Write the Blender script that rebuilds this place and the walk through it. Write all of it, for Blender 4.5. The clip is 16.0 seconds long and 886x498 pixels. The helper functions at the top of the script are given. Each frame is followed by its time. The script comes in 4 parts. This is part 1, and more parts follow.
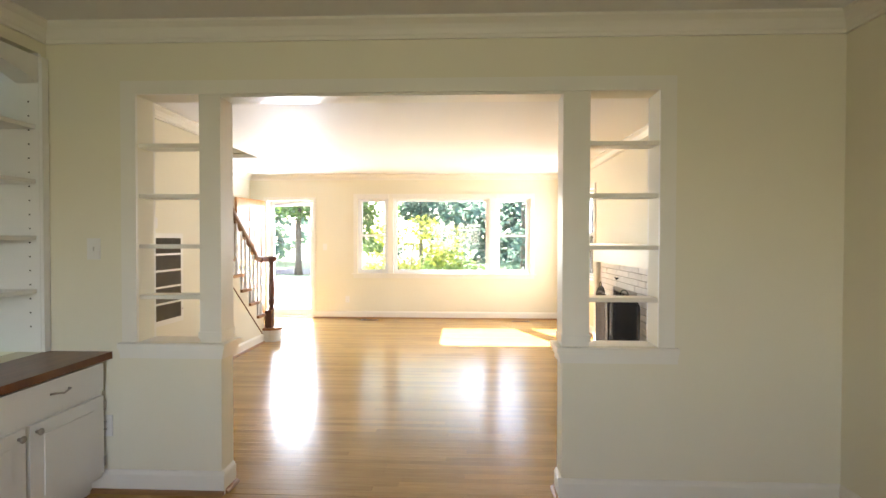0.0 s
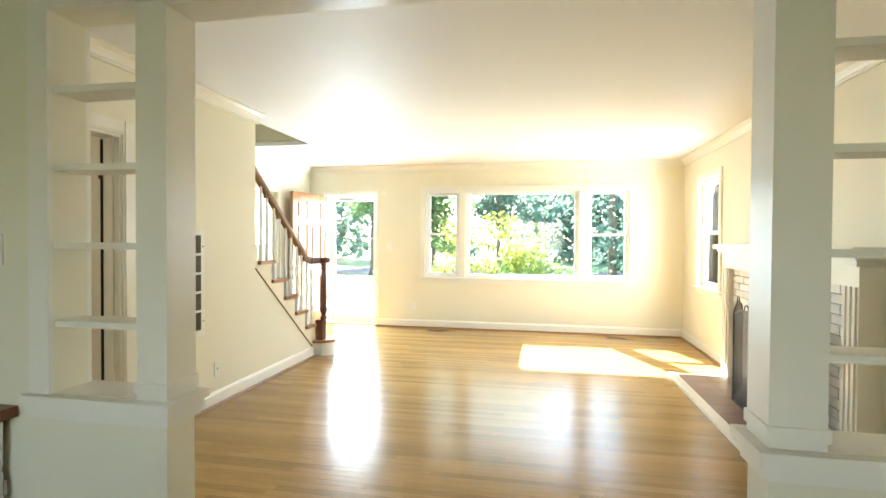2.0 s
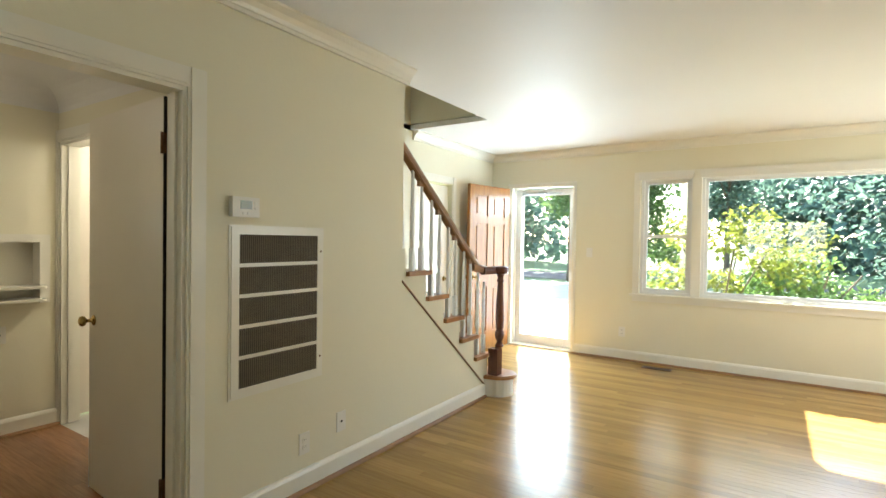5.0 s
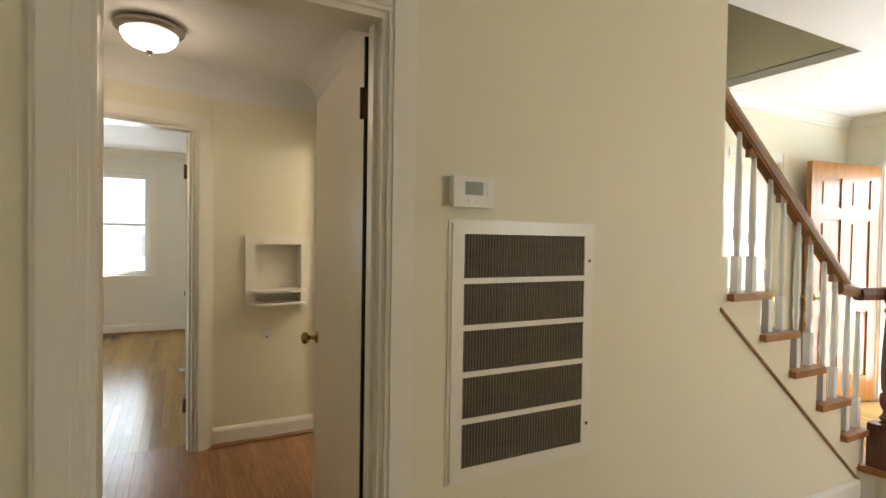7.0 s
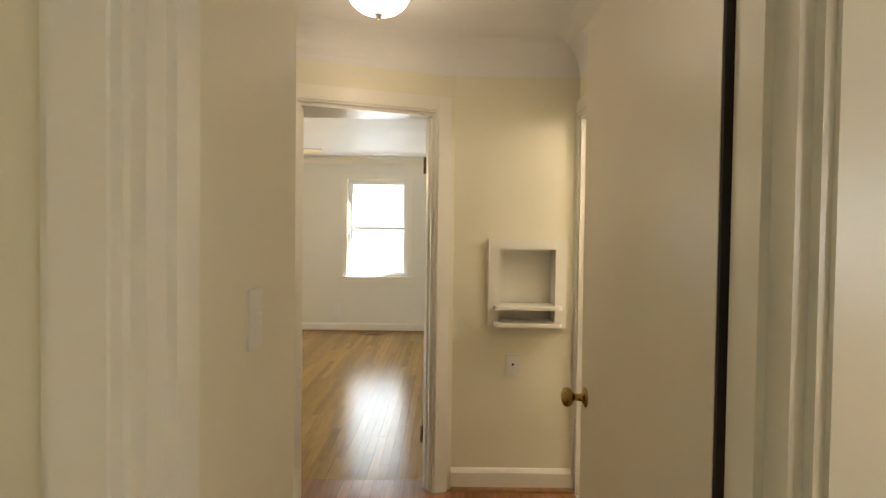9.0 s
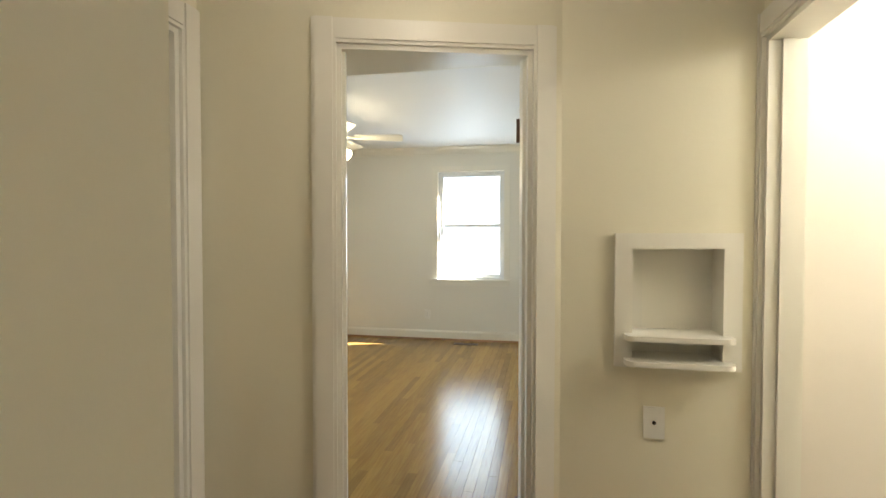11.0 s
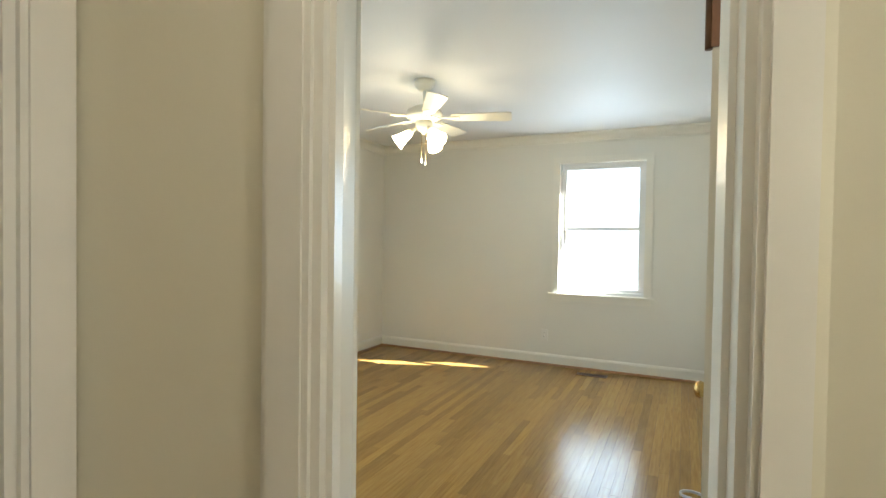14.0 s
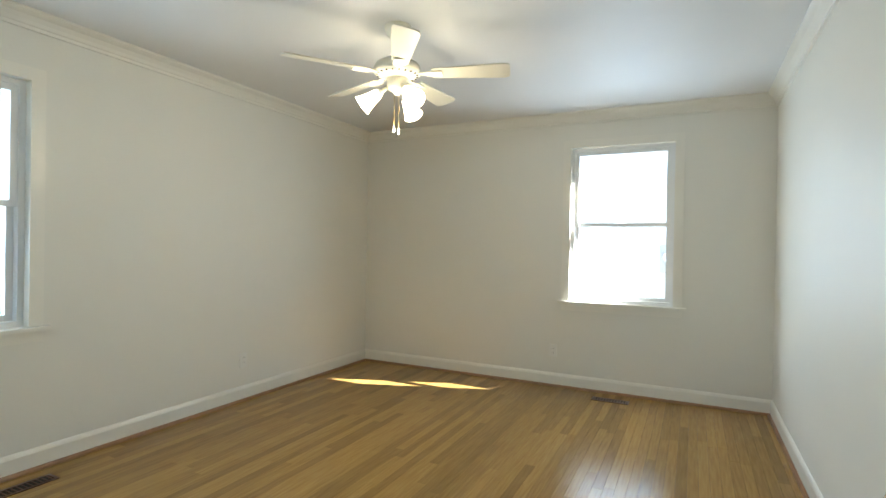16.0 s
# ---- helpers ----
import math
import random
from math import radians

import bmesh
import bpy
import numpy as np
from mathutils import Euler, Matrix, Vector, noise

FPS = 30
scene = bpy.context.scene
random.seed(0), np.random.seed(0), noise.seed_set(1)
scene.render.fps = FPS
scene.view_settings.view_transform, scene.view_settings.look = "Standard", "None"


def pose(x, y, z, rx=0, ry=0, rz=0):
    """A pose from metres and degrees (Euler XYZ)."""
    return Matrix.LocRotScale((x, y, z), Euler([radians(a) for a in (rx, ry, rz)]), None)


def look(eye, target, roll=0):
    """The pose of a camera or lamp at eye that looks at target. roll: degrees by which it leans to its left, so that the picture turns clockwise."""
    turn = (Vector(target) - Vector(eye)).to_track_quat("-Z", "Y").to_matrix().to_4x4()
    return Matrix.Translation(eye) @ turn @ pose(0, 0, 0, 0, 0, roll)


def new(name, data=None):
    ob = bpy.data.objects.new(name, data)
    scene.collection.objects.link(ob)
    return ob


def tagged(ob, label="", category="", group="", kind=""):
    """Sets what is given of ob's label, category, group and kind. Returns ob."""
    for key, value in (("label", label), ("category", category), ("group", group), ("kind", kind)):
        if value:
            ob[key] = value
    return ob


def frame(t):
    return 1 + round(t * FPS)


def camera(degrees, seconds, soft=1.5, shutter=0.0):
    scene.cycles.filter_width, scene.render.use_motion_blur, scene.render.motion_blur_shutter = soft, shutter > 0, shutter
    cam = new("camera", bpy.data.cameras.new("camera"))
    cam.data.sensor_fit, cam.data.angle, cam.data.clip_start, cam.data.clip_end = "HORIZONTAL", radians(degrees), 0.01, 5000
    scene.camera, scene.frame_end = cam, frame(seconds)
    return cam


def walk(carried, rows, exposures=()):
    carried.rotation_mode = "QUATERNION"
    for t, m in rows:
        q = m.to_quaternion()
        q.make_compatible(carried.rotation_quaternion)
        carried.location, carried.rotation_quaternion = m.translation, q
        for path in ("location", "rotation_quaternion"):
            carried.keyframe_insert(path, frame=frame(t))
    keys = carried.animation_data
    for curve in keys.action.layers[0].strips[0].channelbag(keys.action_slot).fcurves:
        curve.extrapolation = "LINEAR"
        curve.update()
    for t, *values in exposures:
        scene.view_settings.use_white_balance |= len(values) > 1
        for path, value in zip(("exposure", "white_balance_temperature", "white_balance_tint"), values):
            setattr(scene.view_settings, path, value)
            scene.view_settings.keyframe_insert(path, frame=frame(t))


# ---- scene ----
cam = camera(82.08, 16.0)
ROWS = [
    (0.0, -0.012, -0.301, 1.37, 2.29, -0.97, -0.12),
    (0.5, 0.001, -0.002, 1.363, 5.57, -0.93, -0.25),
    (1.0, 0.002, 0.307, 1.375, 8.11, -0.99, -0.31),
    (1.5, -0.046, 0.59, 1.373, 9.69, -0.92, -0.44),
    (2.0, -0.088, 0.895, 1.362, 11.02, -1.01, -0.36),
    (2.5, -0.155, 1.23, 1.381, 12.07, -1.11, -0.34),
    (3.0, -0.209, 1.5, 1.376, 14.07, -1.15, -0.3),
    (5.5, -0.738, 2.675, 1.372, 39.85, -0.95, -0.97),
    (6.0, -0.921, 2.91, 1.358, 47.36, -0.93, -0.96),
    (6.5, -1.084, 3.052, 1.359, 55.44, -1.08, -0.93),
    (7.0, -1.315, 3.134, 1.369, 62.62, -1.12, -0.9),
    (7.5, -1.509, 3.183, 1.363, 68.97, -1.03, -0.96),
    (8.0, -1.717, 3.268, 1.369, 75.55, -1.14, -0.9),
    (8.5, -1.934, 3.275, 1.362, 83.38, -1.14, -0.83),
    (9.0, -2.147, 3.267, 1.372, 89.89, -1.25, -0.74),
    (11.5, -3.164, 3.27, 1.356, 102.6, -1.29, 0.02),
    (12.0, -3.35, 3.273, 1.363, 104.38, -1.14, 0.02),
    (12.5, -3.519, 3.256, 1.362, 107.11, -1.08, -0.03),
    (13.0, -3.663, 3.207, 1.36, 110.4, -1.0, -0.17),
    (13.5, -3.809, 3.16, 1.387, 113.65, -1.13, -0.51),
    (14.0, -3.967, 3.131, 1.376, 115.36, -1.2, -0.85),
    (14.5, -4.192, 3.123, 1.361, 116.11, -1.05, -0.88),
    (15.0, -4.374, 3.071, 1.316, 116.76, -0.64, -0.97),
    (15.5, -4.578, 3.001, 1.299, 116.93, -0.46, -1.07),
    (16.0, -4.804, 2.922, 1.281, 116.24, -0.29, -0.99),
]
# exposure follows the bright living room and the dimmer hall and bedroom
walk(cam, [(t, pose(x, y, z, 90 + pitch, roll, yaw)) for t, x, y, z, yaw, pitch, roll in ROWS],
     [(0.0, 3.75, 6700, 18), (1.5, 3.85, 6350, 8), (3.0, 3.65, 6300, 3), (5.5, 3.0, 6350, 5), (7.0, 3.05, 6750, 11), (9.0, 3.3, 7050, 12),
      (11.5, 3.45, 5950, 5), (13.0, 3.55, 5850, 4), (14.5, 3.35, 5800, 4), (16.0, 3.2, 5650, 5)])

# ---- world, sun, large lights ----
SUN_WAY = Vector((-0.45, 1.17, 1.0)).normalized()
world = bpy.data.worlds.new("sky")
scene.world = world
world.use_nodes = True
wn = world.node_tree.nodes
sky = wn.new("ShaderNodeTexSky")
sky.sky_type = "NISHITA"
sky.sun_disc = False
sky.sun_elevation = math.asin(SUN_WAY.z)
sky.sun_rotation = math.atan2(SUN_WAY.x, SUN_WAY.y)
wn["Background"].inputs["Strength"].default_value = 0.15
world.node_tree.links.new(sky.outputs[0], wn["Background"].inputs["Color"])
sun = new("sun", bpy.data.lights.new("sun", "SUN"))
sun.data.energy, sun.data.angle, sun.data.color = 5.0, radians(0.5), (1.0, 0.94, 0.84)
sun.matrix_world = look(SUN_WAY * 30, (0, 0, 0))


def window_light(name, eye, target, w, h, watts, color):
    """An area lamp set in an opening to stand in for sky light."""
    ob = new(name, bpy.data.lights.new(name, "AREA"))
    ob.data.shape, ob.data.size, ob.data.size_y = "RECTANGLE", w, h
    ob.data.energy, ob.data.color = watts, color
    ob.matrix_world = look(eye, target)
    return ob


DAY = (0.90, 0.96, 1.0)
BLUE = (0.74, 0.88, 1.0)
window_light("front_window_light", (-0.4, 8.77, 1.48), (-0.4, 5, 1.2), 2.9, 1.25, 2.3, BLUE)
window_light("front_door_light", (-3.03, 8.77, 1.1), (-3.03, 5, 0.9), 0.75, 1.9, 13, BLUE)
window_light("side_window_light", (2.06, 7.48, 1.48), (-1, 7.2, 1.2), 0.7, 1.25, 6, DAY)
window_light("west_window_light", (-9.68, 2.33, 1.48), (-6, 2.2, 1.2), 0.7, 1.25, 2.5, BLUE)
window_light("south_window_light", (-5.87, -0.55, 1.48), (-5.87, 3, 1.2), 0.7, 1.25, 2.5, BLUE)
# warm fill lamp in an added, unseen window, to brighten the dining room
window_light("dining_fill_light", (-0.3, -2.72, 1.48), (-0.3, 2, 1.3), 1.9, 1.2, 2.5, (1.0, 0.92, 0.80))


# ---- materials ----
def mat(name, base, rough=0.5, metal=0.0, var=0.06, scale=3.0, bump=0.0, bump_scale=60.0, spec=0.5, stretch=(1, 1, 1), second=None, rnd=0.0, island=False, coat=0.0, trans=0.0, sheen=0.0):
    m = bpy.data.materials.new(name)
    m.use_nodes = True
    nt = m.node_tree
    n, l = nt.nodes, nt.links
    b = n["Principled BSDF"]
    b.inputs["Roughness"].default_value, b.inputs["Metallic"].default_value = rough, metal
    b.inputs["Specular IOR Level"].default_value = spec
    b.inputs["Coat Weight"].default_value = coat
    b.inputs["Coat Roughness"].default_value = 0.12
    b.inputs["Transmission Weight"].default_value = trans
    co = n.new("ShaderNodeTexCoord")
    mp = n.new("ShaderNodeMapping")
    mp.inputs["Scale"].default_value = stretch
    l.new(co.outputs["Object"], mp.inputs["Vector"])
    no = n.new("ShaderNodeTexNoise")
    no.inputs["Scale"].default_value, no.inputs["Detail"].default_value = scale, 6
    l.new(mp.outputs[0], no.inputs["Vector"])
    ra = n.new("ShaderNodeMapRange")
    ra.inputs["From Min"].default_value, ra.inputs["From Max"].default_value = 0.3, 0.7
    l.new(no.outputs["Fac"], ra.inputs["Value"])
    mx = n.new("ShaderNodeMix")
    mx.data_type = "RGBA"
    dark = second or tuple(c * (1 - var) for c in base)
    mx.inputs[6].default_value, mx.inputs[7].default_value = (*dark, 1), (*base, 1)
    l.new(ra.outputs[0], mx.inputs[0])
    out = mx.outputs[2]
    if rnd:
        src = n.new("ShaderNodeNewGeometry").outputs["Random Per Island"] if island else n.new("ShaderNodeObjectInfo").outputs["Random"]
        hs = n.new("ShaderNodeHueSaturation")
        r2 = n.new("ShaderNodeMapRange")
        r2.inputs["To Min"].default_value, r2.inputs["To Max"].default_value = 1 - rnd, 1 + rnd
        l.new(src, r2.inputs["Value"])
        l.new(r2.outputs[0], hs.inputs["Value"])
        l.new(out, hs.inputs["Color"])
        out = hs.outputs[0]
    l.new(out, b.inputs["Base Color"])
    if bump:
        nb = n.new("ShaderNodeTexNoise")
        nb.inputs["Scale"].default_value, nb.inputs["Detail"].default_value = bump_scale, 4
        l.new(mp.outputs[0], nb.inputs["Vector"])
        bp = n.new("ShaderNodeBump")
        bp.inputs["Strength"].default_value, bp.inputs["Distance"].default_value = bump, 0.004
        l.new(nb.outputs["Fac"], bp.inputs["Height"])
        l.new(bp.outputs[0], b.inputs["Normal"])
    return m


WALL = mat("cream_wall_paint", (0.79, 0.745, 0.585), 0.55, var=0.03, scale=1.2, bump=0.12, bump_scale=45)
BEDWALL = mat("pale_wall_paint", (0.79, 0.765, 0.685), 0.55, var=0.03, scale=1.2, bump=0.12, bump_scale=45)
CEIL = mat("ceiling_paint", (0.80, 0.79, 0.77), 0.6, var=0.03, scale=1.0, bump=0.15, bump_scale=35)
TRIM = mat("white_gloss_trim", (0.82, 0.79, 0.70), 0.28, var=0.03, scale=4, bump=0.06, bump_scale=30)
WHITE = mat("white_paint", (0.82, 0.81, 0.77), 0.35, var=0.03, scale=5)
VINYL = mat("white_vinyl", (0.82, 0.82, 0.81), 0.35, var=0.02, scale=6)
DOORP = mat("door_cream_paint", (0.78, 0.72, 0.60), 0.35, var=0.04, scale=2.0, bump=0.08, bump_scale=20)
OAKSET = dict(rough=0.21, scale=5, stretch=(1.0, 14, 1), second=(0.345, 0.20, 0.06), spec=0.22, bump=0.04, bump_scale=40)
OAK = mat("oak_board", (0.42, 0.265, 0.085), rnd=0.2, **OAKSET)
OAKJ = mat("oak_board_joined", (0.42, 0.265, 0.085), rnd=0.2, island=True, **OAKSET)
OAKBSET = dict(OAKSET, second=(0.27, 0.15, 0.04))
OAKB = mat("bedroom_oak_board", (0.35, 0.21, 0.06), rnd=0.2, **OAKBSET)
OAKBJ = mat("bedroom_oak_board_joined", (0.35, 0.21, 0.06), rnd=0.2, island=True, **OAKBSET)
OAKH = mat("hall_oak_board", (0.31, 0.155, 0.07), rnd=0.14, island=True, rough=0.26, scale=5, stretch=(1.0, 14, 1), second=(0.22, 0.10, 0.042), bump=0.04, bump_scale=40)
SUBF = mat("floor_gap", (0.10, 0.05, 0.02), 0.7)
SHOE = mat("oak_shoe_mould", (0.33, 0.17, 0.07), 0.35, var=0.3, scale=12)
TREADM = mat("oak_tread", (0.42, 0.20, 0.075), 0.28, scale=6, stretch=(12, 1, 1), second=(0.28, 0.12, 0.04))
RAILM = mat("brown_handrail", (0.30, 0.15, 0.055), 0.28, scale=8, second=(0.20, 0.09, 0.032), stretch=(3, 1, 1))
NEWELM = mat("dark_newel_wood", (0.15, 0.052, 0.03), 0.25, scale=8, second=(0.09, 0.03, 0.017), stretch=(6, 6, 1))
FDOOR = mat("stained_front_door", (0.42, 0.19, 0.045), 0.32, scale=5, second=(0.27, 0.105, 0.025), stretch=(8, 8, 0.7))
COUNTER = mat("brown_counter_wood", (0.22, 0.085, 0.03), 0.3, scale=5, second=(0.13, 0.045, 0.015), stretch=(8, 1, 1))
BRASS = mat("antique_brass", (0.55, 0.38, 0.14), 0.25, metal=1.0, var=0.3, scale=20)
BRONZE = mat("brown_hinge_metal", (0.17, 0.085, 0.045), 0.42, metal=0.6, var=0.4, scale=25)
NICKEL = mat("brushed_nickel", (0.50, 0.47, 0.43), 0.3, metal=1.0, var=0.15, scale=20)
BLACK = mat("black_iron", (0.018, 0.017, 0.016), 0.45, metal=0.4, var=0.3, scale=20)
SOOT = mat("firebox_soot", (0.03, 0.026, 0.022), 0.9, var=0.5, scale=6, bump=0.3)
FILTER = mat("grey_filter_cloth", (0.15, 0.125, 0.09), 0.9, var=0.4, scale=14, stretch=(1, 1, 6), bump=0.4, bump_scale=80)
FINS = mat("grille_fin_metal", (0.26, 0.22, 0.16), 0.5, var=0.15, scale=10)
# near-black colour that stands in for the shade inside holes and gaps
DARK = mat("gap_shade", (0.03, 0.022, 0.016), 0.8)
BRICKM = mat("white_painted_brick", (0.78, 0.765, 0.73), 0.5, var=0.08, scale=9, bump=0.5, bump_scale=30, rnd=0.05)
MORTAR = mat("grey_mortar", (0.40, 0.37, 0.33), 0.8, var=0.2, scale=12)
HEARTHM = mat("brown_hearth_tile", (0.27, 0.16, 0.125), 0.33, scale=4, second=(0.17, 0.10, 0.08), rnd=0.1)
PLASTIC = mat("white_plastic", (0.80, 0.78, 0.72), 0.35, var=0.02)
LCD = mat("lcd_screen", (0.24, 0.26, 0.19), 0.25, var=0.05)
GRASS = mat("lawn_grass", (0.10, 0.16, 0.045), 0.9, scale=2.5, second=(0.06, 0.11, 0.03), bump=0.6, bump_scale=30)
CONC = mat("pale_concrete", (0.52, 0.50, 0.46), 0.85, var=0.2, scale=3, bump=0.2)
ASPH = mat("road_asphalt", (0.07, 0.07, 0.07), 0.9, var=0.3, scale=6)
LEAF = mat("green_leaf", (0.15, 0.25, 0.07), 0.5, var=0.4, scale=3, rnd=0.35, island=True)
LEAFY = mat("yellow_green_leaf", (0.26, 0.30, 0.05), 0.5, var=0.4, scale=3, rnd=0.35, island=True)
# the blue in this leaf colour paints in bright outdoor haze
LEAFD = mat("haze_tinted_leaf", (0.15, 0.25, 0.19), 0.5, var=0.4, scale=3, rnd=0.35, island=True)
BARK = mat("brown_bark", (0.13, 0.10, 0.07), 0.9, var=0.4, scale=8, bump=0.6)
SIDING = mat("white_lap_siding", (0.80, 0.80, 0.79), 0.5, var=0.06, scale=3)
METER = mat("grey_meter_metal", (0.35, 0.36, 0.37), 0.4, metal=0.5)
BATH = mat("pale_bath_wall", (0.80, 0.74, 0.66), 0.5, var=0.03)
ROOF = mat("grey_roof_shingle", (0.12, 0.115, 0.11), 0.9, var=0.3, scale=10)
CABLE = mat("white_cable", (0.75, 0.75, 0.78), 0.4)

for m in (LEAF, LEAFY, LEAFD):
    # sunlight shines through the leaves
    b = m.node_tree.nodes["Principled BSDF"]
    tr, ms = m.node_tree.nodes.new("ShaderNodeBsdfTranslucent"), m.node_tree.nodes.new("ShaderNodeMixShader")
    src = b.inputs["Base Color"].links[0].from_socket
    m.node_tree.links.new(src, tr.inputs["Color"])
    ms.inputs[0].default_value = 0.55
    m.node_tree.links.new(b.outputs[0], ms.inputs[1])
    m.node_tree.links.new(tr.outputs[0], ms.inputs[2])
    m.node_tree.links.new(ms.outputs[0], m.node_tree.nodes["Material Output"].inputs[0])

GLASS = bpy.data.materials.new("window_glass")
GLASS.use_nodes = True
gn = GLASS.node_tree.nodes
gl = GLASS.node_tree.links
gm, gt, gg, gf = gn.new("ShaderNodeMixShader"), gn.new("ShaderNodeBsdfTransparent"), gn.new("ShaderNodeBsdfGlossy"), gn.new("ShaderNodeFresnel")
gg.inputs["Roughness"].default_value = 0.02
gl.new(gf.outputs[0], gm.inputs[0])
gl.new(gt.outputs[0], gm.inputs[1])
gl.new(gg.outputs[0], gm.inputs[2])
gl.new(gm.outputs[0], gn["Material Output"].inputs[0])


def glow(name, color, strength):
    m = bpy.data.materials.new(name)
    m.use_nodes = True
    b = m.node_tree.nodes["Principled BSDF"]
    b.inputs["Base Color"].default_value = (*color, 1)
    b.inputs["Emission Color"].default_value = (*color, 1)
    b.inputs["Emission Strength"].default_value = strength
    b.inputs["Roughness"].default_value = 0.3
    return m


LITGLASS = glow("lit_frosted_shade", (1.0, 0.80, 0.48), 2.2)
LITBOWL = glow("lit_alabaster_bowl", (1.0, 0.82, 0.62), 0.8)


# ---- mesh tools ----
def bevelled(bm, w, seg=1):
    if w:
        bmesh.ops.bevel(bm, geom=[e for e in bm.edges if e.calc_face_angle(0) > 0.5], offset=w, segments=seg, affect="EDGES", clamp_overlap=True)
    return bm


def boxes(specs, bevel=0.0, seg=1):
    """One bmesh of boxes, each (x0, x1, y0, y1, z0, z1)."""
    bm = bmesh.new()
    for x0, x1, y0, y1, z0, z1 in specs:
        vs = [bm.verts.new(p) for p in ((x0, y0, z0), (x1, y0, z0), (x1, y1, z0), (x0, y1, z0), (x0, y0, z1), (x1, y0, z1), (x1, y1, z1), (x0, y1, z1))]
        for q in ((3, 2, 1, 0), (4, 5, 6, 7), (0, 1, 5, 4), (1, 2, 6, 5), (2, 3, 7, 6), (3, 0, 4, 7)):
            bm.faces.new([vs[i] for i in q])
    return bevelled(bm, bevel, seg)


def lathe(profile, steps=24, m=None):
    """A solid of revolution about z from (radius, height) pairs."""
    bm = bmesh.new()
    rings = [[bm.verts.new((r * math.cos(2 * math.pi * i / steps), r * math.sin(2 * math.pi * i / steps), z)) for i in range(steps)] for r, z in profile]
    for a, b in zip(rings, rings[1:]):
        for i in range(steps):
            f = bm.faces.new((a[i], a[(i + 1) % steps], b[(i + 1) % steps], b[i]))
            f.smooth = True
    bm.faces.new(rings[0][::-1])
    bm.faces.new(rings[-1])
    bmesh.ops.recalc_face_normals(bm, faces=bm.faces)
    if m:
        bm.transform(m)
    return bm


def sweep(section, a, b, up=(0, 0, 1)):
    """A moulding: a section of (out, height) pairs carried from a to b; out lies to the left of the way from a to b."""
    bm = bmesh.new()
    a, b, up = Vector(a), Vector(b), Vector(up)
    out = up.cross(b - a).normalized()
    ra = [bm.verts.new(a + out * o + up * h) for o, h in section]
    rb = [bm.verts.new(b + out * o + up * h) for o, h in section]
    n = len(section)
    for i in range(n):
        bm.faces.new((ra[i], ra[(i + 1) % n], rb[(i + 1) % n], rb[i]))
    bm.faces.new(ra[::-1])
    bm.faces.new(rb)
    bmesh.ops.recalc_face_normals(bm, faces=bm.faces)
    return bm


def tube(points, r, steps=8):
    """A round bar along a line of points."""
    bm = bmesh.new()
    pts = [Vector(p) for p in points]
    rings = []
    for i, p in enumerate(pts):
        way = (pts[min(i + 1, len(pts) - 1)] - pts[max(i - 1, 0)]).normalized()
        q = way.to_track_quat("Z", "Y")
        rings.append([bm.verts.new(p + q @ Vector((r * math.cos(2 * math.pi * k / steps), r * math.sin(2 * math.pi * k / steps), 0))) for k in range(steps)])
    for a, b in zip(rings, rings[1:]):
        for k in range(steps):
            bm.faces.new((a[k], a[(k + 1) % steps], b[(k + 1) % steps], b[k])).smooth = True
    bm.faces.new(rings[0][::-1])
    bm.faces.new(rings[-1])
    bmesh.ops.recalc_face_normals(bm, faces=bm.faces)
    return bm


def joined(*bms):
    bm = bmesh.new()
    for b in bms:
        me = bpy.data.meshes.new("tmp")
        b.to_mesh(me)
        bm.from_mesh(me)
        bpy.data.meshes.remove(me)
        b.free()
    return bm


def part(name, bm, material, parent=None, label=""):
    me = bpy.data.meshes.new(name)
    bm.to_mesh(me)
    bm.free()
    me.materials.append(material)
    ob = new(name, me)
    if parent:
        ob.parent = parent
        ob.matrix_parent_inverse = parent.matrix_basis.inverted()
    if label:
        ob["label"] = label
    return ob


def thing(name, place, label, category, group="", kind=""):
    ob = new(name)
    ob.empty_display_size = 0.1
    ob.matrix_basis = Matrix.Translation(place)
    return tagged(ob, label, category, group, kind)


def wall_bm(axis, p0, p1, a0, a1, z0, z1, holes=()):
    """A wall between p0 and p1 across, from a0 to a1 along; axis names the way it runs; holes are (a0, a1, z0, z1)."""
    specs = []
    cuts = sorted({a0, a1, *[v for h in holes for v in h[:2]]})
    for u, v in zip(cuts, cuts[1:]):
        mid = (u + v) / 2
        here = sorted(h[2:] for h in holes if h[0] < mid < h[1])
        z = z0
        for lo, hi in here:
            if lo > z:
                specs.append((u, v, z, lo))
            z = hi
        if z < z1:
            specs.append((u, v, z, z1))
    if axis == "x":
        return boxes([(u, v, p0, p1, lo, hi) for u, v, lo, hi in specs])
    return boxes([(p0, p1, u, v, lo, hi) for u, v, lo, hi in specs])


def wall(name, axis, p0, p1, a0, a1, z0, z1, holes=(), material=None, label="cream painted plaster wall"):
    return tagged(part(name, wall_bm(axis, p0, p1, a0, a1, z0, z1, holes), material or WALL), label, "wall", kind="structure")


CROWN = [(0, 0), (0.075, 0), (0.075, -0.014), (0.062, -0.024), (0.045, -0.034), (0.03, -0.056), (0.022, -0.075), (0.016, -0.08), (0.016, -0.098), (0, -0.098)]
BASE = [(0, 0), (0.016, 0), (0.016, 0.098), (0.011, 0.110), (0.006, 0.118), (0, 0.122)]
SHOEP = [(0.0161, 0.0), (0.036, 0.0), (0.034, 0.010), (0.028, 0.018), (0.0161, 0.021)]


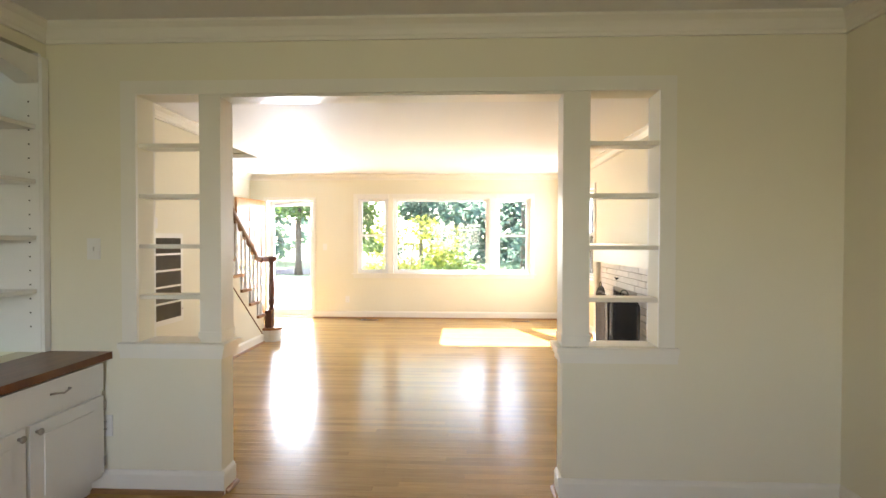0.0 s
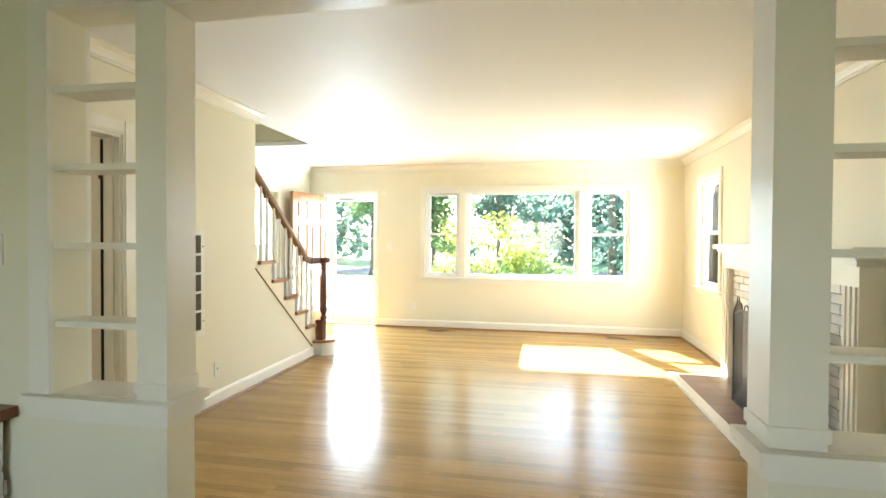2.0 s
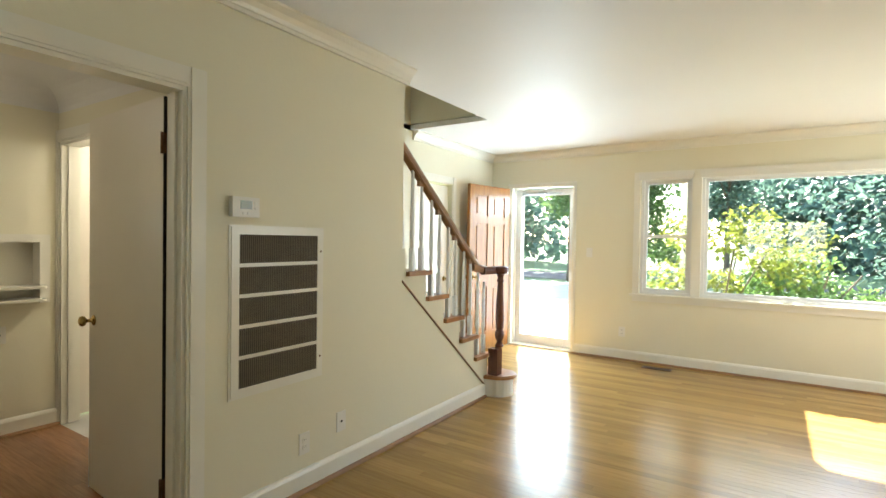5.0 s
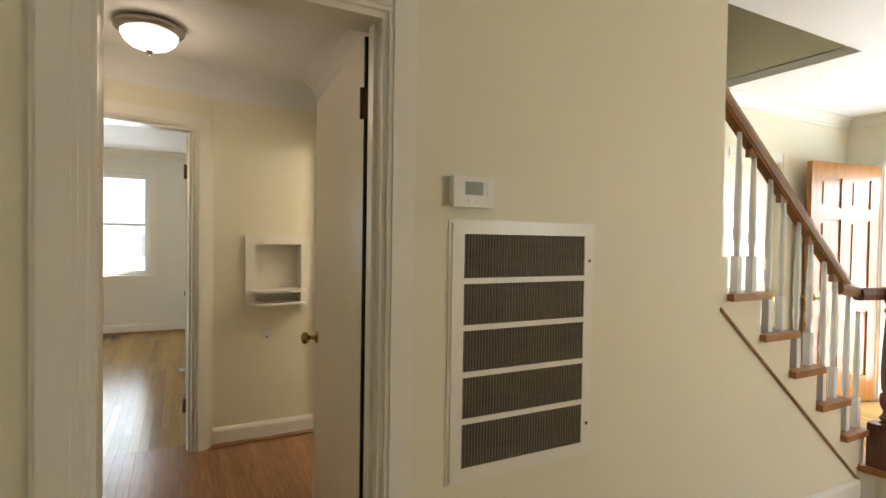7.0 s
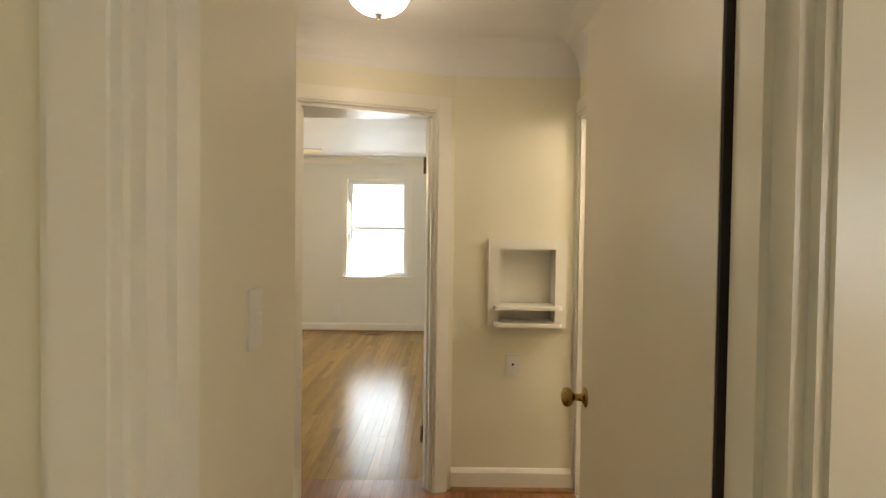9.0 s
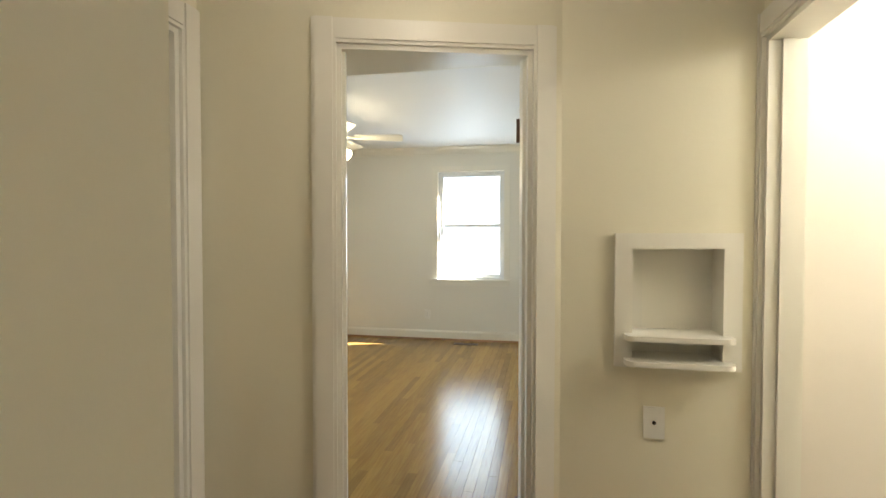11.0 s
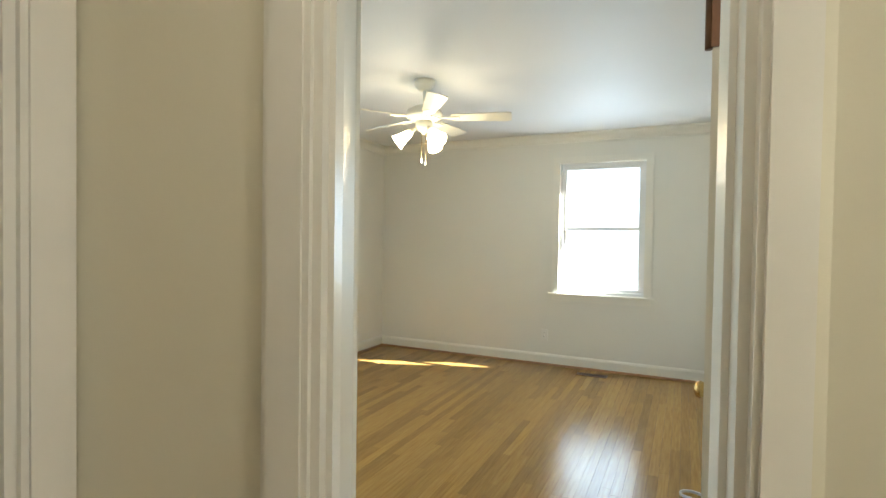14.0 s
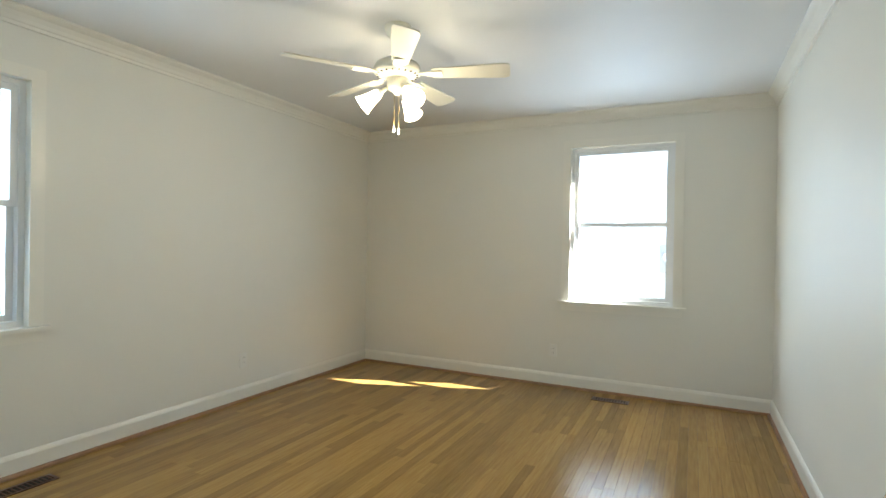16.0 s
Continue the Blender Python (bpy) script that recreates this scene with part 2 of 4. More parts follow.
def crown(a, b):
    return tagged(part("crown_moulding", sweep(CROWN, a, b), TRIM), "white stepped crown moulding along the ceiling", "moulding", "crown mouldings", "structure")


def base(a, b):
    tagged(part("baseboard", sweep(BASE, a, b), TRIM), "white painted baseboard along the wall", "baseboard", "baseboards", "structure")
    return tagged(part("shoe_moulding", sweep(SHOEP, a, b), SHOE), "brown wooden shoe moulding at the floor", "moulding", "shoe mouldings", "structure")


def casing(name, axis, face, out, a0, a1, z1, w=0.085, z0=0.0, label="white painted door casing"):
    """Two jamb boards and a head round an opening, on the wall face, standing out to the side given by out."""
    def board(u0, u1, lo, hi):
        res = []
        for k, (d, inset) in enumerate(((0.014, 0.0), (0.021, 0.012))):
            f0, f1 = sorted((face, face + out * d))
            hor = (u1 - u0) > (hi - lo)
            e = inset
            s = (u0, u1, lo + e, hi - e) if hor else (u0 + e, u1 - e, lo, hi)
            res.append((s[0], s[1], f0, f1, s[2], s[3]) if axis == "x" else (f0, f1, s[0], s[1], s[2], s[3]))
        return boxes(res, 0.003)
    t = thing(name, ((a0 + a1) / 2, face, z0) if axis == "x" else (face, (a0 + a1) / 2, z0), label, "casing", "door casings", "structure")
    part("jamb_board", board(a0 - w, a0, z0, z1 + w), TRIM, t)
    part("jamb_board", board(a1, a1 + w, z0, z1 + w), TRIM, t)
    part("head_board", board(a0, a1, z1, z1 + w), TRIM, t)
    return t


def lining(name, axis, p0, p1, a0, a1, z1, th=0.018):
    """The boards that line an opening through a wall."""
    s = [(a0, a0 + th, 0, z1), (a1 - th, a1, 0, z1), (a0 + th, a1 - th, z1 - th, z1)]
    sp = [(u, v, p0, p1, lo, hi) if axis == "x" else (p0, p1, u, v, lo, hi) for u, v, lo, hi in s]
    mid = (p0 + p1) / 2
    st = [(a0 + th, a0 + th + 0.012, 0, z1 - th), (a1 - th - 0.012, a1 - th, 0, z1 - th)]
    sp += [(u, v, mid - 0.02, mid + 0.02, lo, hi) if axis == "x" else (mid - 0.02, mid + 0.02, u, v, lo, hi) for u, v, lo, hi in st]
    return tagged(part(name, boxes(sp, 0.002), TRIM), "white painted door lining", "door frame", kind="structure")

# ---- the plan, in metres ----
C = 2.52                      # ceilings of the main rooms
HC = 2.40                     # ceiling of the hall
PY0, PY1 = 2.378, 2.515         # partition between dining and living room
LX0, LX1, FY = -2.69, 1.87, 8.586   # living room: grille wall, fireplace wall, front wall
NX = -4.90                    # hall's far wall
BX0, BX1, BY0, BY1 = -9.52, -5.00, -0.35, 3.494   # bedroom
SX = -3.79                    # wall beside the stairs
DX0, DX1, DY0 = -2.27, 1.93, -2.6  # dining room
HY0, HY1 = 2.10, 4.00         # hall
HD = (2.935, 3.66, 2.01)       # doorway living room to hall
BD = (0.11, 0.815, 2.035)      # doorway hall to bedroom, along the slanting wall from its kink
KINK, CORNER = (-4.90, 3.33), (-4.53, 2.10)
SLANT = Matrix.Translation((*KINK, 0)) @ Matrix.Rotation(math.atan2(CORNER[0] - KINK[0], KINK[1] - CORNER[1]), 4, "Z")
SLEN = math.hypot(CORNER[0] - KINK[0], CORNER[1] - KINK[1])
OPN = (-1.312, 0.508, 2.145)     # opening of the partition

# walls
wall("wall_partition", "x", PY0, PY1, DX0, DX1, 0, C, [(-1.765, OPN[0], 0.817, 2.145), (OPN[0], OPN[1], 0, 2.145), (OPN[1], 0.997, 0.817, 2.145)])
wall("wall_dining_west", "y", DX0 - 0.14, DX0, DY0, PY1 + 0.0, 0, C, [(0.53, 2.35, 0.766, 2.36)])
wall("wall_dining_east", "y", DX1, DX1 + 0.14, DY0, PY1, 0, C)
# this wall's opening is added, out of view, to let light in
wall("wall_dining_south", "x", DY0 - 0.14, DY0, DX0 - 0.14, DX1 + 0.14, 0, C, [(-1.3, 0.7, 0.85, 2.1)])
wall("wall_living_return", "x", PY0, PY1, LX0 - 0.12, DX0 - 0.14, 0, C)
wall("wall_grille", "y", LX0 - 0.12, LX0, PY1, 5.18, 0, C, [(HD[0], HD[1], 0, HD[2])])
wall("wall_fireplace", "y", LX1, LX1 + 0.20, PY1, FY + 0.2, 0, C, [(7.09, 7.88, 0.80, 2.13), (4.98, 5.82, 0.0, 0.78)])
wall("wall_front", "x", FY, FY + 0.20, SX - 0.14, LX1, 0, C, [(-3.51, -2.65, 0, 2.09), (-1.87, 1.15, 0.79, 2.115)])
wall("wall_stairs", "y", SX - 0.14, SX, 4.12, FY, 0, 3.7, [(6.85, 7.55, 0, 2.03)])
wall("wall_hall_far", "y", NX - 0.10, NX, KINK[1], HY1 + 0.12, 0, C, [(3.56, 3.90, 0.90, 1.335)])
wall("wall_bedroom_hall", "y", NX - 0.10, NX, BY0 - 0.14, 1.98, 0, C)
slant = wall("wall_hall_slanting", "y", -0.10, 0, -SLEN - 0.02, 0.03, 0, C, [(-BD[1], -BD[0], 0, BD[2])])
slant.data.transform(SLANT)


def upright(corners, z0, z1):
    """A prism over a ring of corners in plan."""
    bm = bmesh.new()
    lo = [bm.verts.new((c[0], c[1], z0)) for c in corners]
    hi = [bm.verts.new((c[0], c[1], z1)) for c in corners]
    bm.faces.new(lo[::-1])
    bm.faces.new(hi)
    for i in range(len(lo)):
        j = (i + 1) % len(lo)
        bm.faces.new((lo[i], lo[j], hi[j], hi[i]))
    bmesh.ops.recalc_face_normals(bm, faces=bm.faces)
    return bm


# the wall is deeper towards its corner, where the bedroom side runs straight
near_jamb, far_jamb, wall_end = (SLANT @ Vector((-0.102, -v, 0)) for v in (BD[0], BD[1], SLEN))
tagged(part("wall_doorway_reveal", upright([(BX1, 1.985), (BX1, 2.40), far_jamb, wall_end], 0, C), TRIM), "white painted deep doorway reveal", "wall", kind="structure")
tagged(part("wall_doorway_head", upright([(BX1, 2.402), (BX1, 3.205), near_jamb, far_jamb], BD[2], C), TRIM), "white painted doorway head", "wall", kind="structure")
wall("wall_hall_north", "x", HY1, HY1 + 0.12, NX, LX0 - 0.12, 0, C, [(-4.88, -4.15, 0, 2.03)])
wall("wall_hall_south", "x", HY0 - 0.12, HY0, NX - 0.10, -3.42, 0, C, [(-4.44, -3.77, 0, 2.03)])
wall("wall_hall_return", "y", -3.42, -3.30, HY0 - 0.12, 2.90, 0, C)
wall("wall_hall_entry", "x", 2.78, 2.90, -3.30, LX0 - 0.12, 0, C)
wall("wall_bedroom_west", "y", BX0 - 0.16, BX0, BY0 - 0.16, BY1 + 0.14, 0, C, [(1.90, 2.77, 0.80, 2.20)], BEDWALL, "pale painted plaster wall")
wall("wall_bedroom_south", "x", BY0 - 0.16, BY0, BX0, NX - 0.10, 0, C, [(-6.30, -5.45, 0.80, 2.15)], BEDWALL, "pale painted plaster wall")
wall("wall_bedroom_north", "x", BY1, BY1 + 0.14, BX0, BX1, 0, C, (), BEDWALL, "pale painted plaster wall")
tagged(part("wall_bedroom_east", wall_bm("y", BX1 - 0.006, BX1 - 0.0005, BY0, BY1, 0, C, [(2.40, 3.205, 0, BD[2])]), BEDWALL), "pale painted plaster wall", "wall", kind="structure")
# rooms beyond, closed with plain walls
wall("wall_bath", "x", 5.6, 5.7, -5.0, SX - 0.14, 0, C, (), BATH, "pale bathroom wall")
wall("wall_bath_west", "y", -5.1, -5.0, HY1 + 0.12, 5.6, 0, C, (), BATH, "pale bathroom wall")
wall("wall_stairwell_south", "x", 4.12, 4.24, SX, LX0 - 0.12, 0, 3.7)
wall("wall_stairwell_upper", "y", -2.88, -2.76, 4.24, 6.72, C + 0.06, 3.7)
wall("wall_stairwell_end", "x", 6.72, 6.84, SX, -2.76, C + 0.06, 3.7)

# ceilings
def ceiling(name, x0, x1, y0, y1, z, material=CEIL, hole=None):
    if hole:
        hx0, hx1, hy0, hy1 = hole
        specs = [(x0, x1, y0, hy0, z, z + 0.05), (x0, x1, hy1, y1, z, z + 0.05), (x0, hx0, hy0, hy1, z, z + 0.05), (hx1, x1, hy0, hy1, z, z + 0.05)]
        specs = [s for s in specs if s[1] - s[0] > 0.001 and s[3] - s[2] > 0.001]
    else:
        specs = [(x0, x1, y0, y1, z, z + 0.05)]
    return tagged(part(name, boxes(specs), material), "off-white painted plaster ceiling", "ceiling", kind="structure")


ceiling("ceiling_dining", DX0 - 0.14, DX1 + 0.14, DY0 - 0.14, PY1, C)
ceiling("ceiling_living", SX - 0.14, LX1 + 0.2, PY1, FY + 0.2, C, CEIL, (SX, -2.88, 4.24, 6.72))
ceiling("ceiling_bedroom", BX0 - 0.16, NX + 0.35, BY0 - 0.16, BY1 + 0.14, C)
ceiling("ceiling_stairwell", SX - 0.14, -2.76, 4.12, 6.84, 3.7)
ceiling("ceiling_bath", -5.1, SX - 0.14, HY1 + 0.12, 5.7, 2.45)
# the hall's ceiling is coved into its walls
cove = [boxes([(NX, LX0 - 0.12, HY0, HY1, HC, HC + 0.05)])]
R = 0.16
arc = [(R - R * math.sin(a), R * math.cos(a) - R) for a in [math.pi / 2 * k / 8 for k in range(9)]]
sec = [(0, 0.0)] + [(x, z) for x, z in arc]
cove.append(sweep(sec, (NX, HY1, HC), (NX, KINK[1], HC)))
cove.append(sweep(sec, (*KINK, HC), (*CORNER, HC)))
cove.append(sweep(sec, (LX0 - 0.12, HY1, HC), (NX, HY1, HC)))
tagged(part("ceiling_hall", joined(*cove), CEIL), "coved off-white hall ceiling", "ceiling", kind="structure")
# closet-door room and hall-side closets are closed off
wall("wall_closet_back", "x", 1.2, 1.3, -4.9, -3.3, 0, C)

# crown mouldings
for a, b in (((DX1, PY0, C), (DX0, PY0, C)), ((DX0, PY0, C), (DX0, DY0, C)), ((DX1, DY0, C), (DX1, PY0, C)),
             ((LX0, PY1, C), (LX1, PY1, C)), ((LX0, 5.22, C), (LX0, PY1, C)), ((LX1, PY1, C), (LX1, FY, C)), ((LX1, FY, C), (SX, FY, C)), ((SX, FY, C), (SX, 6.76, C)),
             ((BX0, BY1, C), (BX0, BY0, C)), ((BX0, BY0, C), (BX1, BY0, C)), ((BX1, BY0, C), (BX1, BY1, C)), ((BX1, BY1, C), (BX0, BY1, C))):
    crown(a, b)

# baseboards with shoe moulding
W = 0.085
for a, b in (((OPN[0] + 0.02, PY0, 0), (DX0, PY0, 0)), ((DX1, PY0, 0), (OPN[1] - 0.02, PY0, 0)), ((DX1, DY0, 0), (DX1, PY0, 0)),
             ((OPN[0], PY1, 0), (OPN[0], PY0, 0)), ((OPN[1], PY0, 0), (OPN[1], PY1, 0)),
             ((LX0, PY1, 0), (OPN[0], PY1, 0)), ((OPN[1], PY1, 0), (LX1, PY1, 0)),
             ((LX0, HD[0] - W, 0), (LX0, PY1, 0)), ((LX0, 6.38, 0), (LX0, HD[1] + W, 0)),
             ((LX1, PY1, 0), (LX1, 4.33, 0)), ((LX1, 6.56, 0), (LX1, FY, 0)), ((LX1, FY, 0), (-2.65, FY, 0)), ((SX, FY, 0), (SX, 7.55 + W, 0)),
             ((NX, HY1, 0), (NX, KINK[1], 0)), (SLANT @ Vector((0, -BD[1] - W, 0)), SLANT @ Vector((0, -SLEN, 0))), ((LX0 - 0.12, HY1, 0), (-4.15 + W, HY1, 0)),
             ((BX0, BY1, 0), (BX0, BY0, 0)), ((BX0, BY0, 0), (BX1, BY0, 0)), ((BX1 - 0.006, BY0, 0), (BX1 - 0.006, 2.40 - W, 0)), ((BX1, BY1, 0), (BX0, BY1, 0)), ((BX1 - 0.006, 3.205 + W, 0), (BX1 - 0.006, BY1, 0))):
    base(a, b)

# door casings and linings
casing("door_casing", "y", LX0, 1, HD[0] + 0.0, HD[1], HD[2])
casing("door_casing", "y", LX0 - 0.12, -1, HD[0], HD[1], HD[2])
lining("door_lining", "y", LX0 - 0.12, LX0, HD[0] - 0.001, HD[1] + 0.001, HD[2])
c = casing("door_casing", "y", 0, 1, -BD[1], -BD[0], BD[2])
c.matrix_basis = SLANT @ c.matrix_basis
casing("door_casing", "y", BX1 - 0.006, -1, 2.40, 3.205, BD[2])
lining("door_lining", "y", -0.10, 0, -BD[1] - 0.001, -BD[0] + 0.001, BD[2]).data.transform(SLANT)
casing("door_casing", "x", HY1, -1, -4.88, -4.15, 2.03)
lining("door_lining", "x", HY1, HY1 + 0.12, -4.88, -4.15, 2.03)
casing("door_casing", "x", HY0, 1, -4.44, -3.77, 2.03, 0.088)
lining("door_lining", "x", HY0 - 0.12, HY0, -4.44, -3.77, 2.03)
casing("door_casing", "y", SX, 1, 6.85, 7.55, 2.03)


# ---- floors of oak boards ----
def boards(x0, x1, y0, y1, seed, width=0.0572):
    """Strips that run along x: (x0, x1, y0, y1) each, with staggered ends."""
    rnd = random.Random(seed)
    out, y = [], y0
    while y < y1 - 0.004:
        w = min(width, y1 - y)
        x = x0
        nxt = x0 + rnd.uniform(0.25, 1.4)
        while x < x1 - 0.01:
            e = min(nxt, x1)
            if x1 - e < 0.15:
                e = x1
            out.append((x, e, y, y + w))
            x, nxt = e, e + rnd.uniform(0.5, 1.9)
        y += width
    return out


def floor_of(name, x0, x1, y0, y1, seed, label, near=None, limit=0, joint=None, single=None):
    f = tagged(part(name, boxes([(x0, x1, y0, y1, -0.05, -0.006)]), SUBF), label, "floor", kind="structure")
    rest, count = [], 0
    g = 0.0005
    for a, b, c, d in boards(x0, x1, y0, y1, seed):
        spec = (a + g, b - g, c + g, d - g, -0.0055, 0.0)
        if near and count < limit and near(a, b, c, d):
            part("board", boxes([spec]), single or OAK, f)
            count += 1
        else:
            rest.append(spec)
    if rest:
        tagged(part("boards", boxes(rest), joint or OAKJ, f), kind="stuff")
    return f


floor_of("floor_living", LX0, LX1, PY0, FY, 1, "polished honey oak strip floor", lambda a, b, c, d: c < 4.4, 170)
floor_of("floor_dining", DX0, DX1, DY0, PY0 - 0.003, 2, "polished honey oak strip floor")
floor_of("floor_hall", NX - 0.10, LX0, HY0, HY1, 3, "polished reddish oak strip floor", joint=OAKH)
floor_of("floor_bedroom", BX0, NX - 0.10, BY0, BY1, 4, "polished honey oak strip floor", lambda a, b, c, d: c > 1.2 and b > -8.4, 125, OAKBJ, OAKB)
floor_of("floor_entry", SX, LX0, 4.24, FY, 6, "polished honey oak strip floor")
tagged(part("floor_bath", boxes([(-5.0, SX - 0.14, HY1, 5.6, -0.05, -0.004)]), CONC), "pale tiled bathroom floor", "floor", kind="structure")


# ---- windows ----
def sash_unit(t, axis, p, a0, a1, z0, z1, split=True):
    """Frame, sashes and panes of one window light, around the plane p."""
    def bx(u0, u1, q0, q1, lo, hi):
        return (u0, u1, p + q0, p + q1, lo, hi) if axis == "x" else (p + q0, p + q1, u0, u1, lo, hi)
    fr = 0.03
    part("window_frame", boxes([bx(a0, a0 + fr, -0.05, 0.05, z0, z1), bx(a1 - fr, a1, -0.05, 0.05, z0, z1), bx(a0 + fr, a1 - fr, -0.05, 0.05, z1 - fr, z1), bx(a0 + fr, a1 - fr, -0.05, 0.05, z0, z0 + fr)], 0.003), VINYL, t)
    mid = (z0 + z1) / 2
    lights = [(z0 + fr, mid + 0.018, -0.012), (mid - 0.018, z1 - fr, 0.022)] if split else [(z0 + fr, z1 - fr, 0.0)]
    for lo, hi, q in lights:
        s = 0.035 if split else 0.03
        i0, i1 = a0 + fr, a1 - fr
        sash = part("sash", boxes([bx(i0, i0 + s, q - 0.015, q + 0.015, lo, hi), bx(i1 - s, i1, q - 0.015, q + 0.015, lo, hi), bx(i0 + s, i1 - s, q - 0.015, q + 0.015, lo, lo + s), bx(i0 + s, i1 - s, q - 0.015, q + 0.015, hi - s, hi)], 0.003), VINYL, t)
        g = part("pane", boxes([bx(i0 + s - 0.004, i1 - s + 0.004, q - 0.003, q + 0.003, lo + s - 0.004, hi - s + 0.004)]), GLASS, sash, "clear glass pane")
        g.visible_shadow = False
    if split:
        part("sash_lock", boxes([bx((a0 + a1) / 2 - 0.03, (a0 + a1) / 2 + 0.03, -0.03, -0.01, mid + 0.018, mid + 0.03)], 0.004), VINYL, t)


def window_trim(t, axis, face, out, a0, a1, z0, z1, w=0.07):
    f0, f1 = sorted((face, face + out * 0.018))
    def bx(u0, u1, lo, hi, g0=f0, g1=f1):
        return (u0, u1, g0, g1, lo, hi) if axis == "x" else (g0, g1, u0, u1, lo, hi)
    part("casing_board", boxes([bx(a0 - w, a0, z0, z1 + w)], 0.004), TRIM, t)
    part("casing_board", boxes([bx(a1, a1 + w, z0, z1 + w)], 0.004), TRIM, t)
    part("casing_board", boxes([bx(a0, a1, z1, z1 + w)], 0.004), TRIM, t)
    s0, s1 = sorted((face - out * 0.09, face + out * 0.045))
    part("window_sill", boxes([bx(a0 - w - 0.03, a1 + w + 0.03, z0 - 0.024, z0 - 0.001, f0 if out > 0 else s0, s1 if out > 0 else f1)], 0.006), TRIM, t)
    part("apron", boxes([bx(a0 - w, a1 + w, z0 - 0.085, z0 - 0.025)], 0.004), TRIM, t)


wn1 = thing("window_1", (-0.4, FY, 0.8), "white picture window with two double-hung flanks and rolled shades", "window", kind="structure")
window_trim(wn1, "x", FY, -1, -1.87, 1.15, 0.79, 2.115)
for a0, a1, split in ((-1.87, -1.33, True), (-1.24, 0.44, False), (0.56, 1.15, True)):
    sash_unit(wn1, "x", FY + 0.09, a0, a1, 0.79, 2.115, split)
for a0, a1 in ((-1.33, -1.24), (0.44, 0.56)):
    part("mullion_post", boxes([(a0, a1, FY - 0.012, FY + 0.15, 0.79, 2.115)], 0.004), TRIM, wn1)
for a0, a1 in ((-1.87, -1.33), (-1.24, 0.44), (0.56, 1.15)):
    s = thing("rolled_shade", ((a0 + a1) / 2, FY, 2.1), "cream pleated shade drawn up at the window head", "window shade", "rolled shades")
    part("headrail", boxes([(a0 - 0.015, a1 + 0.015, FY - 0.055, FY - 0.013, 2.13, 2.165)], 0.005), PLASTIC, s)
    part("pleats", boxes([(a0 - 0.01, a1 + 0.01, FY - 0.05 + 0.004 * (k % 2), FY - 0.0195 - 0.004 * (k % 2), 2.09 + k * 0.008, 2.098 + k * 0.008) for k in range(5)]), PLASTIC, s)
# unseen window added at the back of the dining room for its light
wn5 = thing("unseen_window", (-0.3, DY0, 0.8), "unseen white double-hung window added to light the dining room", "window", kind="structure")
window_trim(wn5, "x", DY0, 1, -1.3, 0.7, 0.85, 2.1)
sash_unit(wn5, "x", DY0 - 0.07, -1.3, -0.3, 0.85, 2.1)
sash_unit(wn5, "x", DY0 - 0.07, -0.3, 0.7, 0.85, 2.1)
wn2 = thing("window_2", (LX1, 7.48, 0.8), "white double-hung side window", "window", kind="structure")
window_trim(wn2, "y", LX1, -1, 7.09, 7.88, 0.80, 2.13)
sash_unit(wn2, "y", LX1 + 0.09, 7.09, 7.88, 0.80, 2.13)
wn3 = thing("window_3", (BX0, 2.29, 0.8), "white double-hung bedroom window", "window", kind="structure")
window_trim(wn3, "y", BX0, 1, 1.90, 2.77, 0.80, 2.20)
sash_unit(wn3, "y", BX0 - 0.09, 1.90, 2.77, 0.80, 2.20)
wn4 = thing("window_4", (-5.87, BY0, 0.8), "white double-hung bedroom window", "window", kind="structure")
window_trim(wn4, "x", BY0, 1, -6.30, -5.45, 0.80, 2.15)
sash_unit(wn4, "x", BY0 - 0.09, -6.30, -5.45, 0.80, 2.15)

# ---- partition: shelves, posts and caps ----
def partition_shelves(name, x0, x1):
    t = thing(name, ((x0 + x1) / 2, PY0, 0.817), "white painted open shelves set through the partition wall", "shelves", "pass-through shelves")
    part("bottom_board", boxes([(x0, x1, PY0 + 0.004, PY1 - 0.004, 0.817, 0.8179)], 0.003), TRIM, t)
    for z in (1.06, 1.334, 1.606, 1.877):
        part("shelf", boxes([(x0, x1, PY0 + 0.006, PY1 - 0.006, z - 0.011, z + 0.011)], 0.003), TRIM, t)
    return t


partition_shelves("partition_shelf", -1.765, -1.427)
partition_shelves("partition_shelf", 0.647, 0.997)
for x0, x1 in ((-1.425, -1.309), (0.505, 0.645)):
    t = thing("partition_post", ((x0 + x1) / 2, 2.5, 0.817), "white painted square post of the partition opening", "post", "partition posts", "structure")
    part("shaft", boxes([(x0, x1, PY0 - 0.004, PY1 + 0.004, 0.817, 2.145)], 0.004), TRIM, t)
    part("foot", boxes([(x0 - 0.006, x1 + 0.006, PY0 - 0.012, PY1 + 0.012, 0.84, 0.876)], 0.006), TRIM, t)
# stepped cap moulding below the shelves
for x0, x1 in ((-1.862, OPN[0]), (OPN[1], 1.097)):
    lo, hi = (x0, x1 + 0.035) if x0 < -1 else (x0 - 0.035, x1)
    tagged(part("partition_cap", boxes([(lo, hi, PY0 - 0.04, PY1 + 0.04, 0.787, 0.815), (lo + 0.012 * (x0 > 0), hi - 0.012 * (x0 < 0), PY0 - 0.026, PY1 + 0.026, 0.762, 0.787), (lo + 0.02 * (x0 > 0), hi - 0.02 * (x0 < 0), PY0 - 0.016, PY1 + 0.016, 0.732, 0.762)], 0.005), TRIM), "white stepped cap moulding on the half wall", "moulding", "partition caps", "structure")
